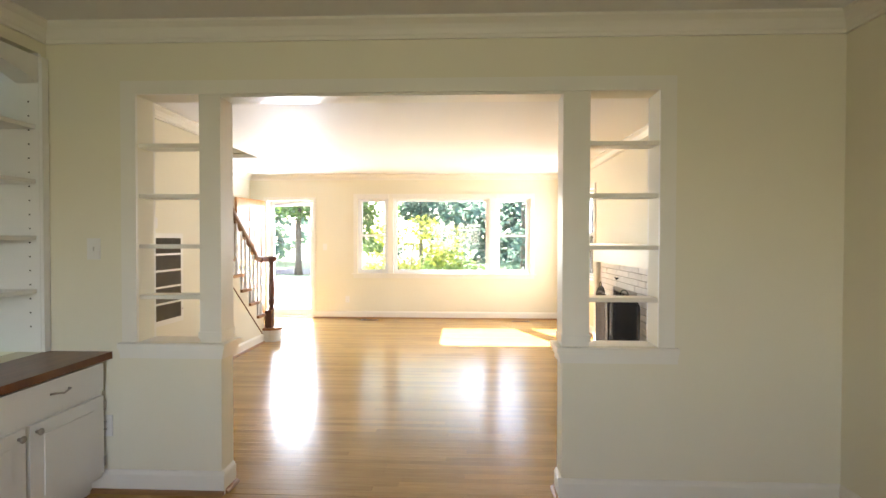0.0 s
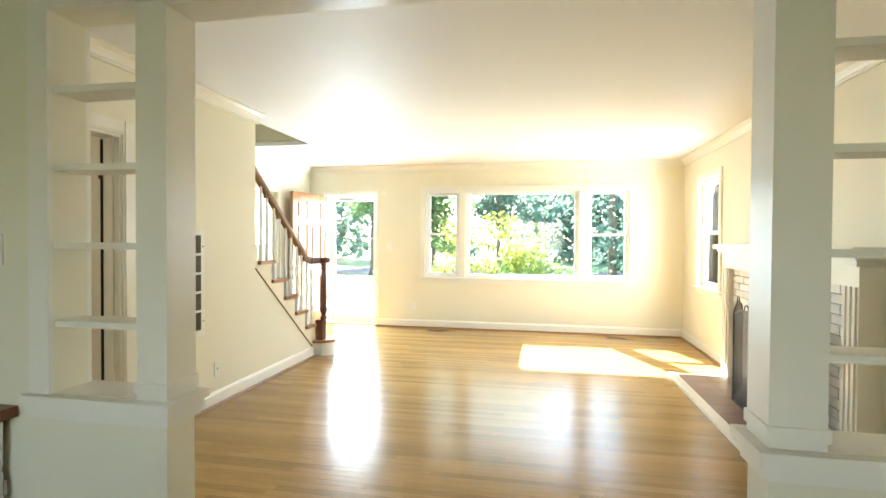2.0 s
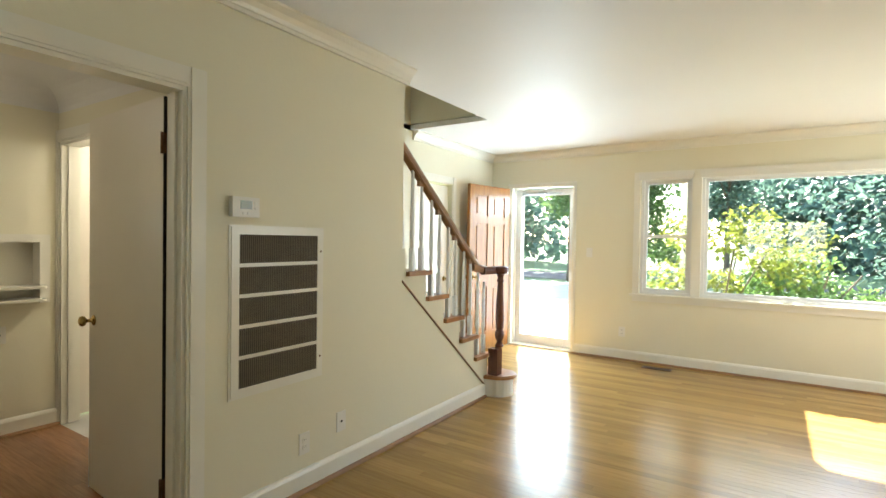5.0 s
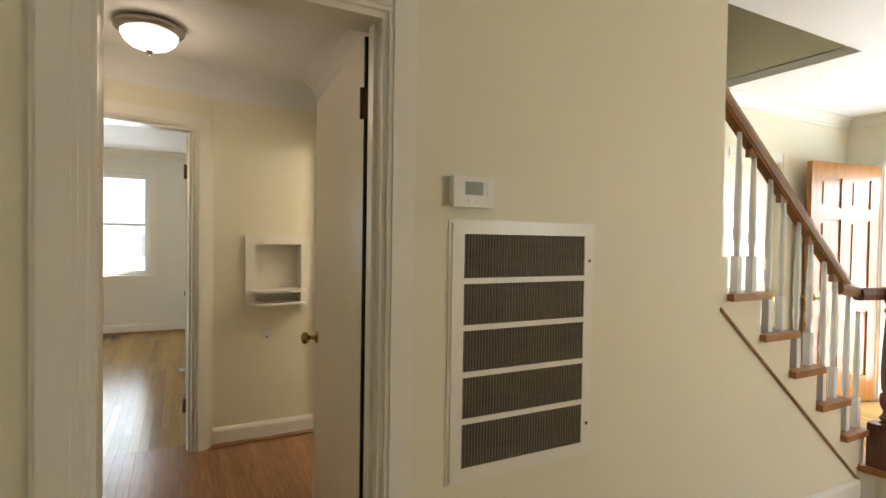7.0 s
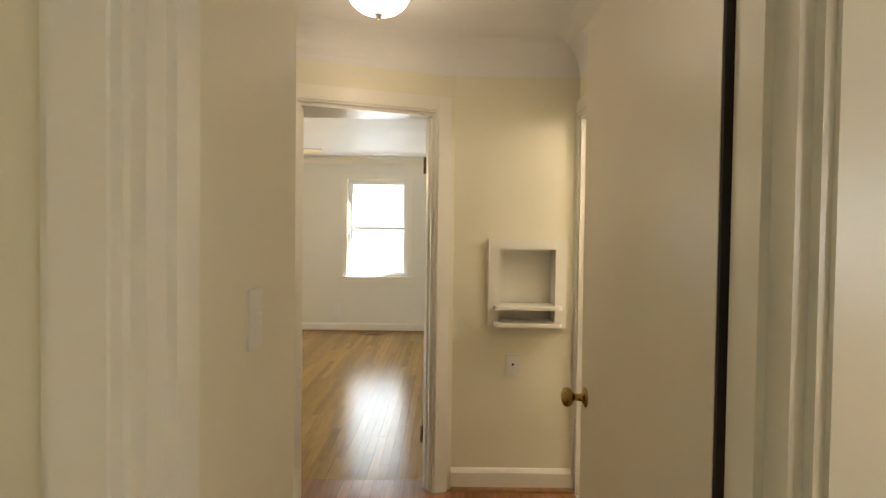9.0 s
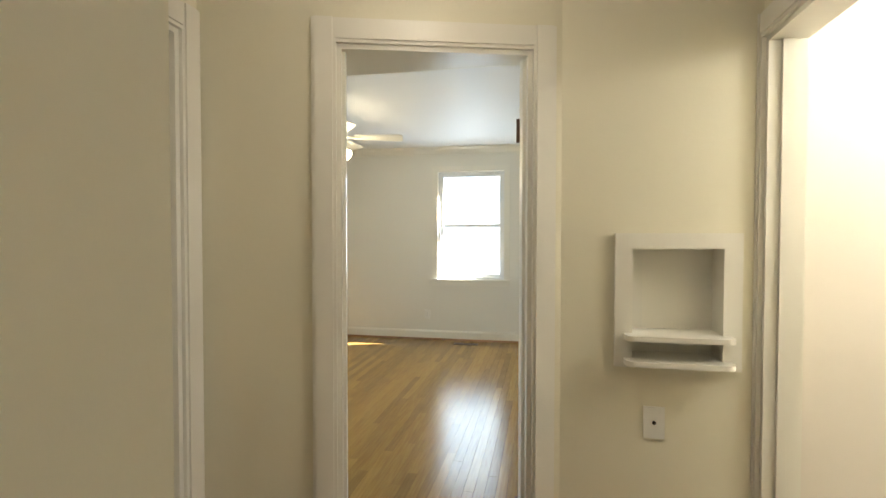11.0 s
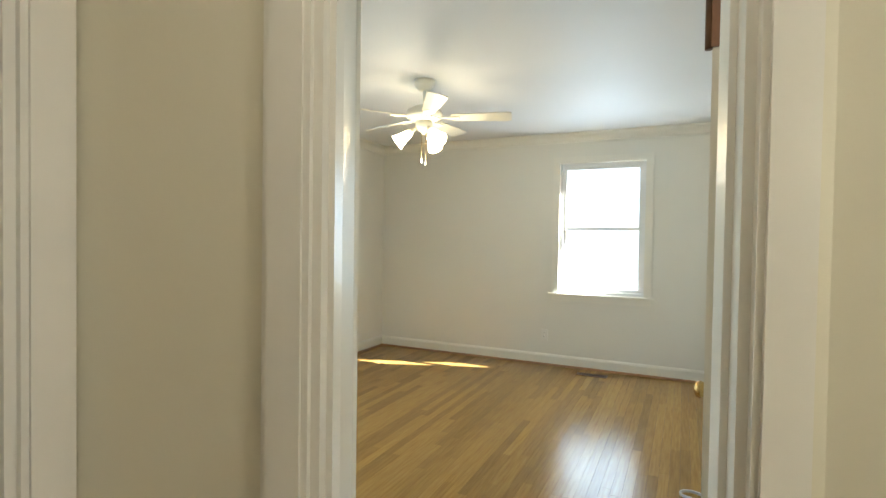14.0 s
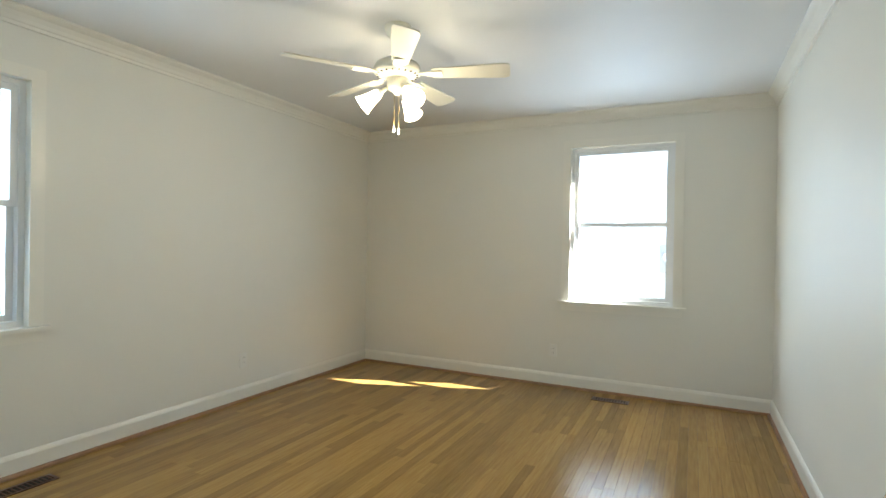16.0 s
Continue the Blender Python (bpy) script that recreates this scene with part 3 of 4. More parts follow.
# flat casing round the whole partition opening, dining side and living side
for f0, f1 in ((PY0 - 0.018, PY0), (PY1, PY1 + 0.018)):
    t = thing("partition_casing", (-0.45, f0, 0.817), "white flat casing round the partition opening", "casing", "partition casings", "structure")
    part("side_board", boxes([(-1.847, -1.765, f0, f1, 0.817, 2.217)], 0.004), TRIM, t)
    part("side_board", boxes([(0.997, 1.079, f0, f1, 0.817, 2.217)], 0.004), TRIM, t)
    part("head_board", boxes([(-1.765, 0.997, f0, f1, 2.145, 2.217)], 0.004), TRIM, t)
tagged(part("partition_head_lining", boxes([(-1.307, 0.503, PY0 - 0.003, PY1 + 0.003, 2.131, 2.145)], 0.002), TRIM), "glossy white lining under the partition head", "lining", kind="structure")


# ---- small fittings ----
def plate(name, place, normal, label, kind="outlet", w=0.072, h=0.115):
    """A wall plate on a wall that faces normal."""
    m = Matrix.Translation(place) @ Vector(normal).to_track_quat("Z", "Y").to_matrix().to_4x4()
    t = thing(name, place, label, kind, name + "s")
    bm = boxes([(-w / 2, w / 2, -h / 2, h / 2, 0, 0.006)], 0.003)
    up = (m.to_3x3().inverted() @ Vector((0, 0, 1)))
    turn = Matrix.Rotation(math.atan2(-up.x, up.y), 4, "Z")
    m = m @ turn
    bm.transform(m)
    part("cover", bm, PLASTIC, t)
    if kind == "switch":
        bm = boxes([(-0.005, 0.005, -0.011, 0.011, 0.006, 0.016)], 0.002)
        bm.transform(m)
        part("toggle", bm, PLASTIC, t)
    elif kind == "outlet":
        for s in (-1, 1):
            bm = lathe([(0.016, 0.006), (0.016, 0.009)], 16, Matrix.Translation((0, s * 0.02, 0)))
            bm.transform(m)
            soc = part("socket", bm, PLASTIC, t)
            # slots are dark blocks, coloured as the shade in them
            bm = boxes([(-0.0075, -0.005, s * 0.02 - 0.002, s * 0.02 + 0.006, 0.008, 0.0096), (0.005, 0.0075, s * 0.02 - 0.002, s * 0.02 + 0.006, 0.008, 0.0096)])
            bm.transform(m)
            part("slot", bm, DARK, soc)
    else:
        # the jack's hole is a dark disc, its shade painted
        bm = lathe([(0.007, 0.006), (0.007, 0.009)], 12)
        bm.transform(m)
        part("jack", bm, DARK, t)
    return t


plate("light_switch", (-2.01, PY0, 1.32), (0, -1, 0), "white toggle light switch on the dining wall", "switch")
plate("wall_outlet", (-1.95, PY0, 0.36), (0, -1, 0), "white duplex outlet low on the dining wall")
plate("wall_outlet", (LX0, 4.33, 0.26), (1, 0, 0), "white duplex outlet above the baseboard")
plate("cable_plate", (LX0, 4.61, 0.30), (1, 0, 0), "white blank cable plate above the baseboard", "cable plate")
plate("wall_outlet", (-2.05, FY, 0.33), (0, -1, 0), "white duplex outlet under the front window")
plate("phone_plate", (NX, 3.66, 0.69), (1, 0, 0), "white phone jack plate under the niche", "phone plate")
plate("light_switch", (-3.14, 2.90, 1.21), (0, 1, 0), "white toggle light switch inside the hall", "switch")
plate("wall_outlet", (BX0, 1.76, 0.33), (1, 0, 0), "white duplex outlet on the bedroom wall")
plate("wall_outlet", (-7.80, BY0, 0.33), (0, 1, 0), "white duplex outlet on the bedroom wall")
plate("wall_outlet", (-6.9, BY1, 0.34), (0, -1, 0), "white duplex outlet on the bedroom wall")
plate("light_switch", (-2.45, FY, 1.25), (0, -1, 0), "white toggle light switch beside the front door", "switch")


def floor_vent(x, y, along="x", L=0.30, Wd=0.10):
    t = thing("floor_vent", (x, y, 0), "brown louvred metal floor register", "floor vent", "floor registers")
    lx, ly = (L / 2, Wd / 2) if along == "x" else (Wd / 2, L / 2)
    # dark sheet painted as the shade of the duct below
    part("tray", boxes([(x - lx + 0.01, x + lx - 0.01, y - ly + 0.01, y + ly - 0.01, 0.0005, 0.0015)]), DARK, t)
    part("frame", boxes([(x - lx, x + lx, y - ly, y - ly + 0.016, 0.0005, 0.005), (x - lx, x + lx, y + ly - 0.016, y + ly, 0.0005, 0.005), (x - lx, x - lx + 0.016, y - ly + 0.016, y + ly - 0.016, 0.0005, 0.005), (x + lx - 0.016, x + lx, y - ly + 0.016, y + ly - 0.016, 0.0005, 0.005)], 0.001), BRONZE, t)
    for k in range(12):
        u = -L / 2 + 0.025 + k * (L - 0.05) / 11
        b = (x + u - 0.004, x + u + 0.004, y - ly + 0.016, y + ly - 0.016, 0.001, 0.0042) if along == "x" else (x - lx + 0.016, x + lx - 0.016, y + u - 0.004, y + u + 0.004, 0.001, 0.0042)
        part("slat", boxes([b]), BRONZE, t)


floor_vent(-1.62, 8.37)
floor_vent(0.96, 8.34)
floor_vent(-9.29, 2.31, "y")
floor_vent(-6.2, -0.16)

# ---- thermostat and return-air grille ----
t = thing("thermostat", (LX0, 3.94, 1.515), "white wall thermostat with a grey display", "thermostat")
part("body", boxes([(LX0, LX0 + 0.03, 3.865, 4.01, 1.468, 1.562)], 0.010, 3), PLASTIC, t)
part("display", boxes([(LX0 + 0.029, LX0 + 0.0315, 3.905, 3.968, 1.505, 1.545)], 0.001), LCD, t)
for y, z in ((3.925, 1.485), (3.950, 1.485), (3.990, 1.535), (3.990, 1.512)):
    part("button", boxes([(LX0 + 0.029, LX0 + 0.033, y - 0.008, y + 0.008, z - 0.005, z + 0.005)], 0.002), WHITE, t)

GY0, GY1, GZ0, GZ1 = 3.875, 4.442, 0.615, 1.42
t = thing("return_air_grille", (LX0, 4.17, GZ0), "large white return-air grille with five finned openings over a grey filter", "air grille")
for b in ((LX0, LX0 + 0.010, GY0, GY0 + 0.042, GZ0, GZ1), (LX0, LX0 + 0.010, GY1 - 0.036, GY1, GZ0, GZ1), (LX0, LX0 + 0.010, GY0 + 0.042, GY1 - 0.036, GZ0, GZ0 + 0.038), (LX0, LX0 + 0.010, GY0 + 0.042, GY1 - 0.036, GZ1 - 0.034, GZ1)):
    part("frame_bar", boxes([b], 0.003), TRIM, t)
part("outer_rim", boxes([(LX0, LX0 + 0.005, GY0 - 0.010, GY1 + 0.010, GZ0 - 0.010, GZ1 + 0.010)], 0.002), TRIM, t)
zs0, zs1 = GZ0 + 0.038, GZ1 - 0.034
part("filter", boxes([(LX0 + 0.0052, LX0 + 0.0064, GY0 + 0.042, GY1 - 0.036, zs0, zs1)]), FILTER, t)
step = (zs1 - zs0) / 5
for k in range(1, 5):
    part("crossbar", boxes([(LX0 + 0.0055, LX0 + 0.0105, GY0 + 0.042, GY1 - 0.036, zs0 + k * step - 0.009, zs0 + k * step + 0.009)], 0.002), TRIM, t)
nf = 44
for k in range(nf):
    y = GY0 + 0.046 + (GY1 - GY0 - 0.086) * k / (nf - 1)
    part("fin", boxes([(LX0 + 0.0064, LX0 + 0.0100, y - 0.0012, y + 0.0012, zs0, zs1)]), FINS, t)
part("screw", lathe([(0.006, 0), (0.006, 0.002)], 10, pose(LX0 + 0.010, GY1 - 0.014, 1.3, 0, 90, 0)), BRONZE, t)
part("screw", lathe([(0.006, 0), (0.006, 0.002)], 10, pose(LX0 + 0.010, GY1 - 0.014, 0.72, 0, 90, 0)), BRONZE, t)

# ---- stairs ----
RISE, RUN, X0S, X1S = 0.193, 0.242, SX, LX0
st = thing("staircase", (-3.2, 6.38, 0), "closed staircase with oak treads, white risers and white balusters", "stairs")
for k in range(2, 12):
    z = RISE * k - 0.005
    y1 = 6.47 - RUN * (k - 2)          # nosing
    if y1 - RUN - 0.03 < 4.26:
        break
    side = X1S + 0.028 if y1 - RUN > 5.11 else X1S - 0.125
    part("tread", boxes([(X0S, side, y1 - RUN - 0.03, y1, z - 0.032, z)], 0.011, 2), TREADM, st)
    part("riser", boxes([(X0S, min(side, X1S) - 0.004, y1 - 0.05, y1 - 0.03, z - RISE, z - 0.032)]), WHITE, st)
# the side below the treads
bm = bmesh.new()
prof = [(6.44, 0.0)]
for k in range(2, 8):
    z, y1 = RISE * k - 0.037, 6.44 - RUN * (k - 2)
    prof += [(y1, z)] if k == 2 else [(y1, z - RISE), (y1, z)]
prof += [(5.182, prof[-1][1]), (5.182, 0.0)]
va = [bm.verts.new((X1S - 0.003, y, z)) for y, z in prof]
vb = [bm.verts.new((X1S - 0.115, y, z)) for y, z in prof]
bm.faces.new(va)
bm.faces.new(vb[::-1])
for i in range(len(prof)):
    j = (i + 1) % len(prof)
    bm.faces.new((va[j], va[i], vb[i], vb[j]))
bmesh.ops.recalc_face_normals(bm, faces=bm.faces)
part("side_panel", bm, WALL, st)
part("stringer_bead", sweep([(0, -0.006), (0.010, -0.006), (0.010, 0.006), (0, 0.006)], (X1S - 0.002, 6.43, 0.07), (X1S - 0.002, 5.18, 1.09)), SHOE, st)
# rounded starting step
def bull(off, z):
    pts = [(X0S, 6.38), (X0S, 6.7 + off), (-2.72, 6.7 + off)]
    cx, cy, r = -2.63, 6.55, 0.15 + off
    pts += [(cx + r * math.sin(a), cy + r * math.cos(a)) for a in [math.pi * (k / 12) - 0.3 for k in range(1, 14)]]
    pts += [(-2.69, 6.38 - off * 0.3)]
    return [(x, y, z) for x, y in pts]
def prism(lo, hi, off):
    b = bmesh.new()
    a = [b.verts.new(p) for p in bull(off, lo)]
    c = [b.verts.new(p) for p in bull(off, hi)]
    b.faces.new(a[::-1])
    b.faces.new(c)
    for i in range(len(a)):
        b.faces.new((a[i], a[(i + 1) % len(a)], c[(i + 1) % len(a)], c[i]))
    bmesh.ops.recalc_face_normals(b, faces=b.faces)
    return b
part("starting_riser", prism(0.001, 0.156, -0.02), WHITE, st)
part("starting_tread", bevelled(prism(0.156, 0.188, 0.012), 0.01, 2), TREADM, st)


def rail_z(y):
    return 1.12 + (6.32 - y) * RISE / RUN


def baluster_profile(z0, z1):
    L = z1 - z0
    return [(0.011, z0), (0.011, z0 + 0.10 * L), (0.017, z0 + 0.16 * L), (0.0165, z0 + 0.22 * L), (0.012, z0 + 0.25 * L), (0.017, z0 + 0.275 * L), (0.012, z0 + 0.30 * L), (0.0165, z0 + 0.36 * L), (0.014, z0 + 0.6 * L), (0.010, z1)]


for k in range(2, 8):
    z, y1 = RISE * k - 0.005, 6.47 - RUN * (k - 2)
    for d in (0.055, 0.165):
        y = y1 - d
        if y > 5.19:
            top = rail_z(y) - 0.035
            b = part("baluster", joined(boxes([(-0.016, 0.016, -0.016, 0.016, z, z + 0.16)], 0.003), lathe(baluster_profile(z + 0.16, top), 12)), WHITE, st)
            b.data.transform(Matrix.Translation((X1S - 0.035, y, 0)))
RS = [(-0.028, -0.03), (-0.022, -0.03), (-0.018, -0.036), (0.018, -0.036), (0.022, -0.03), (0.028, -0.03), (0.031, -0.005), (0.026, 0.018), (0.012, 0.03), (-0.012, 0.03), (-0.026, 0.018), (-0.031, -0.005)]
hy0 = 5.184
up = Vector((0, RISE, RUN)).normalized()
part("handrail", bevelled(sweep(RS, (X1S - 0.035, hy0, rail_z(hy0)), (X1S - 0.035, 6.28, rail_z(6.28)), up), 0), RAILM, st)
part("rail_easing", sweep(RS, (X1S - 0.035, 6.195, rail_z(6.28)), (X1S + 0.0, 6.41, 1.115)), RAILM, st)
part("rail_volute", joined(sweep(RS, (X1S, 6.325, 1.115), (-2.66, 6.52, 1.115)), lathe([(0.03, 1.08), (0.062, 1.085), (0.072, 1.10), (0.072, 1.125), (0.06, 1.142), (0.03, 1.147)], 20, Matrix.Translation((-2.63, 6.55, 0)))), NEWELM, st)
for k in range(1, 5):
    yb = 6.47 - 0.242 * k
    part("rail_block", boxes([(X1S - 0.048, X1S - 0.022, yb - 0.10, yb - 0.04, rail_z(yb - 0.07) - 0.07, rail_z(yb - 0.07) - 0.03)], 0.004), RAILM, st)
nw = thing("newel_post", (-2.63, 6.55, 0.188), "dark turned wooden newel post on the starting step", "newel post")
part("base_block", boxes([(-2.675, -2.585, 6.425, 6.515, 0.188, 0.42)], 0.008, 2), NEWELM, nw)
part("turned_shaft", lathe([(0.036, 0.42), (0.042, 0.435), (0.03, 0.45), (0.024, 0.47), (0.038, 0.50), (0.044, 0.53), (0.04, 0.56), (0.028, 0.575), (0.036, 0.59), (0.036, 0.60), (0.041, 0.68), (0.036, 0.80), (0.028, 0.95), (0.023, 1.0), (0.033, 1.012), (0.033, 1.022), (0.023, 1.035), (0.03, 1.06), (0.04, 1.08)], 20, Matrix.Translation((-2.63, 6.55, 0))), NEWELM, nw)


# ---- doors ----
def knob_set(t, at, way, material=BRASS):
    """A knob on both faces of a leaf; way is the leaf's normal."""
    q = Vector(way).to_track_quat("Z", "Y").to_matrix().to_4x4()
    prof = [(0.027, 0.0), (0.029, 0.004), (0.022, 0.008), (0.011, 0.012), (0.009, 0.03), (0.012, 0.036), (0.024, 0.043), (0.0275, 0.054), (0.024, 0.064), (0.010, 0.07)]
    part("door_knob", lathe(prof, 20, Matrix.Translation(at) @ q), material, t, "aged brass knob")


def slab_door(name, hinge, angle, width, height, label, thick=0.036, knob_z=0.92, hinges=(0.25, 1.78), material=DOORP, flip=1, edge=None):
    """A flat leaf; at angle 0 it runs along +x from the hinge. Its faces look along y."""
    m = Matrix.Translation(hinge) @ Matrix.Rotation(radians(angle), 4, "Z")
    t = thing(name, hinge, label, "door")
    b = boxes([(0.004, width, -thick / 2, thick / 2, 0.012, height)], 0.002)
    b.transform(m)
    part("leaf", b, material, t)
    # without edge, a dark strip paints in the shade of the hinge gap
    b = boxes([(-0.004, 0.0035, -thick / 2 + 0.001, thick / 2 - 0.001, 0.014, height - 0.002)])
    b.transform(m)
    part("hinge_side_strip", b, edge or DARK, t, "" if edge else "dark strip painted in for the shaded hinge gap")
    r = m.to_3x3()
    for s in (-1, 1):
        at = m @ Vector((width - 0.065, s * thick / 2, knob_z))
        knob_set(t, at, r @ Vector((0, s, 0)))
    b = boxes([(width - 0.001, width + 0.0012, -0.012, 0.012, knob_z - 0.028, knob_z + 0.028)], 0.0005)
    b.transform(m)
    part("latch_plate", b, BRASS, t)
    for z in hinges:
        b = joined(boxes([(-0.0065, 0.0045, -thick / 2 - 0.0015, thick / 2 + 0.0015, z - 0.045, z + 0.045)], 0.0005), lathe([(0.007, z - 0.047), (0.007, z + 0.047)], 10, Matrix.Translation((0.0, flip * (thick / 2 + 0.006), 0))))
        b.transform(m)
        part("hinge", b, BRONZE, t, "brown metal butt hinge")
    return t


slab_door("hall_door", (LX0 - 0.13, 3.652, 0), 176.2, 0.84, 1.985, "cream painted flat door standing open in the hall", flip=1)
slab_door("bedroom_door", (BX1 - 0.034, 3.188, 0), 174.3, 0.755, 2.005, "cream painted flat door standing open in the bedroom", flip=1, edge=DOORP)
slab_door("closet_door", (-4.42, HY0 - 0.05, 0), 0, 0.63, 2.005, "cream painted flat closet door, shut", hinges=())
slab_door("stair_closet_door", (SX - 0.06, 6.87, 0), 90, 0.66, 2.01, "cream painted flat door, shut, beside the stairs", hinges=(0.3, 1.0, 1.75))

# six-panel front door, swung in against the side wall
m = Matrix.Translation((-3.535, FY - 0.02, 0)) @ Matrix.Rotation(radians(-98.5), 4, "Z")
t = thing("front_door", (-3.535, FY - 0.02, 0), "stained six-panel wooden front door standing open", "door")
DW, DH, TH = 0.84, 2.06, 0.042
xs = [0.0, 0.115, 0.36, 0.48, 0.725, DW]
zs = [0.012, 0.24, 0.80, 0.95, 1.58, 1.68, 1.93, DH]
spec = [(xs[0], xs[1], -TH / 2, TH / 2, zs[0], zs[-1]), (xs[2], xs[3], -TH / 2, TH / 2, zs[0], zs[-1]), (xs[4], xs[5], -TH / 2, TH / 2, zs[0], zs[-1])]
for a, b in ((xs[1], xs[2]), (xs[3], xs[4])):
    for lo, hi in ((zs[0], zs[1]), (zs[2], zs[3]), (zs[4], zs[5]), (zs[6], zs[7])):
        spec.append((a, b, -TH / 2 + 0.0005, TH / 2 - 0.0005, lo, hi))
bm = boxes(spec)
bm.transform(m)
part("door_frame", bm, FDOOR, t)
for a, b in ((xs[1], xs[2]), (xs[3], xs[4])):
    for lo, hi in ((zs[1], zs[2]), (zs[3], zs[4]), (zs[5], zs[6])):
        bm = boxes([(a, b, -0.008, 0.008, lo, hi)])
        bm2 = boxes([(a + 0.03, b - 0.03, -0.017, 0.017, lo + 0.03, hi - 0.03)], 0.009)
        bm = joined(bm, bm2)
        bm.transform(m)
        part("raised_panel", bm, FDOOR, t)
for s in (-1, 1):
    knob_set(t, m @ Vector((DW - 0.07, s * TH / 2, 0.93)), m.to_3x3() @ Vector((0, s, 0)))
# front door frame and storm door
lining("front_door_lining", "x", FY, FY + 0.2, -3.510, -2.650, 2.09)
casing("door_casing", "x", FY, -1, -3.510, -2.655, 2.09, 0.035)
t = thing("storm_door", (-3.070, FY + 0.15, 0), "white full-glass storm door, shut", "door")
part("door_frame", boxes([(-3.485, -3.410, FY + 0.13, FY + 0.165, 0.02, 2.055), (-2.750, -2.675, FY + 0.13, FY + 0.165, 0.02, 2.055), (-3.410, -2.750, FY + 0.13, FY + 0.165, 1.975, 2.055), (-3.410, -2.750, FY + 0.13, FY + 0.165, 0.02, 0.14)], 0.004), VINYL, t)
g = part("pane", boxes([(-3.413, -2.747, FY + 0.143, FY + 0.149, 0.137, 1.978)]), GLASS, t)
g.visible_shadow = False
part("closer", joined(tube([(-3.390, FY + 0.11, 2.0), (-3.060, FY + 0.11, 2.0)], 0.014), tube([(-3.060, FY + 0.11, 2.0), (-2.860, FY + 0.115, 2.0)], 0.005)), METER, t)
tagged(part("door_sill", boxes([(-3.510, -2.650, FY + 0.0, FY + 0.22, -0.03, 0.018)], 0.004), TRIM), "pale door sill under the front door", "sill", kind="structure")

# ---- fireplace ----
FX = LX1 - 0.10                        # face of the brick
fp = thing("fireplace", (LX1, 5.40, 0), "white painted brick fireplace with a white mantel", "fireplace")
OY0, OY1, OZ = 4.98, 5.82, 0.78
part("brick_backing", wall_bm("y", FX + 0.012, LX1 - 0.002, 4.43, 6.37, 0.03, 1.20, [(OY0, OY1, 0.03, OZ)]), MORTAR, fp)
part("firebox", boxes([(LX1 + 0.42, LX1 + 0.47, OY0 - 0.05, OY1 + 0.05, 0.0, 0.9), (LX1, LX1 + 0.42, OY0 - 0.05, OY0, 0, 0.9), (LX1, LX1 + 0.42, OY1, OY1 + 0.05, 0, 0.9), (LX1, LX1 + 0.42, OY0, OY1, 0.80, 0.85), (FX + 0.02, LX1 + 0.42, OY0, OY1, 0.0, 0.03)]), SOOT, fp)
for y0, y1 in ((6.372, 6.54), (4.26, 4.428)):
    part("pilaster", boxes([(FX - 0.045, LX1, y0, y1, 0.0, 1.22)] + [(FX - 0.056, FX - 0.045, y0 + 0.02 + 0.05 * k, y0 + 0.045 + 0.05 * k, 0.14, 1.1) for k in range(3)], 0.003), TRIM, fp)
part("frieze", boxes([(FX - 0.045, LX1, 4.428, 6.372, 1.10, 1.222), (FX - 0.06, LX1, 4.26, 6.54, 1.222, 1.262)], 0.004), TRIM, fp)
part("mantel_shelf", boxes([(FX - 0.09, LX1, 4.22, 6.58, 1.262, 1.29), (FX - 0.12, LX1, 4.19, 6.61, 1.29, 1.335)], 0.006), TRIM, fp)
part("damper_knob", joined(tube([(FX, 5.62, 0.94), (FX - 0.03, 5.62, 0.94)], 0.008), tube([(FX - 0.028, 5.59, 0.925), (FX - 0.03, 5.65, 0.95)], 0.007)), BLACK, fp, "black iron damper handle")
he = thing("hearth", (1.5, 5.4, 0), "brown tiled hearth slab with a white wooden edge", "hearth")
hx0 = 1.26
part("slab", boxes([(hx0, FX + 0.012, 4.46, 6.33, 0.0005, 0.024)]), MORTAR, he)
part("edge_strip", boxes([(hx0 - 0.075, hx0, 4.385, 6.405, 0.0005, 0.032)], 0.004), TRIM, he)
part("edge_strip", boxes([(hx0, FX - 0.046, 6.33, 6.405, 0.0005, 0.032)], 0.004), TRIM, he)
part("edge_strip", boxes([(hx0, FX - 0.046, 4.385, 4.46, 0.0005, 0.032)], 0.004), TRIM, he)
for i in range(2):
    for j in range(8):
        u0, v0 = hx0 + 0.003 + i * 0.23, 4.463 + j * 0.2335
        part("tile", boxes([(u0, min(u0 + 0.227, FX), v0, v0 + 0.230, 0.024, 0.030)], 0.001), HEARTHM, he)


def arch_frame(w, h, rise, r=0.007):
    pts = [(0, 0, 0), (0, 0, h - rise)] + [(w / 2 - w / 2 * math.cos(a), 0, h - rise + rise * math.sin(a)) for a in [math.pi * k / 12 for k in range(1, 12)]] + [(w, 0, h - rise), (w, 0, 0), (0, 0, 0)]
    return tube(pts, r)


MESHM = bpy.data.materials.new("black_wire_mesh")
MESHM.use_nodes = True
mn, ml = MESHM.node_tree.nodes, MESHM.node_tree.links
mn["Principled BSDF"].inputs["Base Color"].default_value = (0.012, 0.012, 0.012, 1)
mn["Principled BSDF"].inputs["Roughness"].default_value = 0.6
mn["Principled BSDF"].inputs["Alpha"].default_value = 0.55
fs = thing("fireplace_screen", (1.55, 5.4, 0.03), "black folding fireplace screen with arched mesh panels", "fireplace screen")
for (xa, ya), (xb, yb) in (((1.70, 5.93), (1.50, 5.56)), ((1.50, 5.54), (1.46, 4.92)), ((1.46, 4.90), (1.66, 4.56))):
    w = math.hypot(xb - xa, yb - ya)
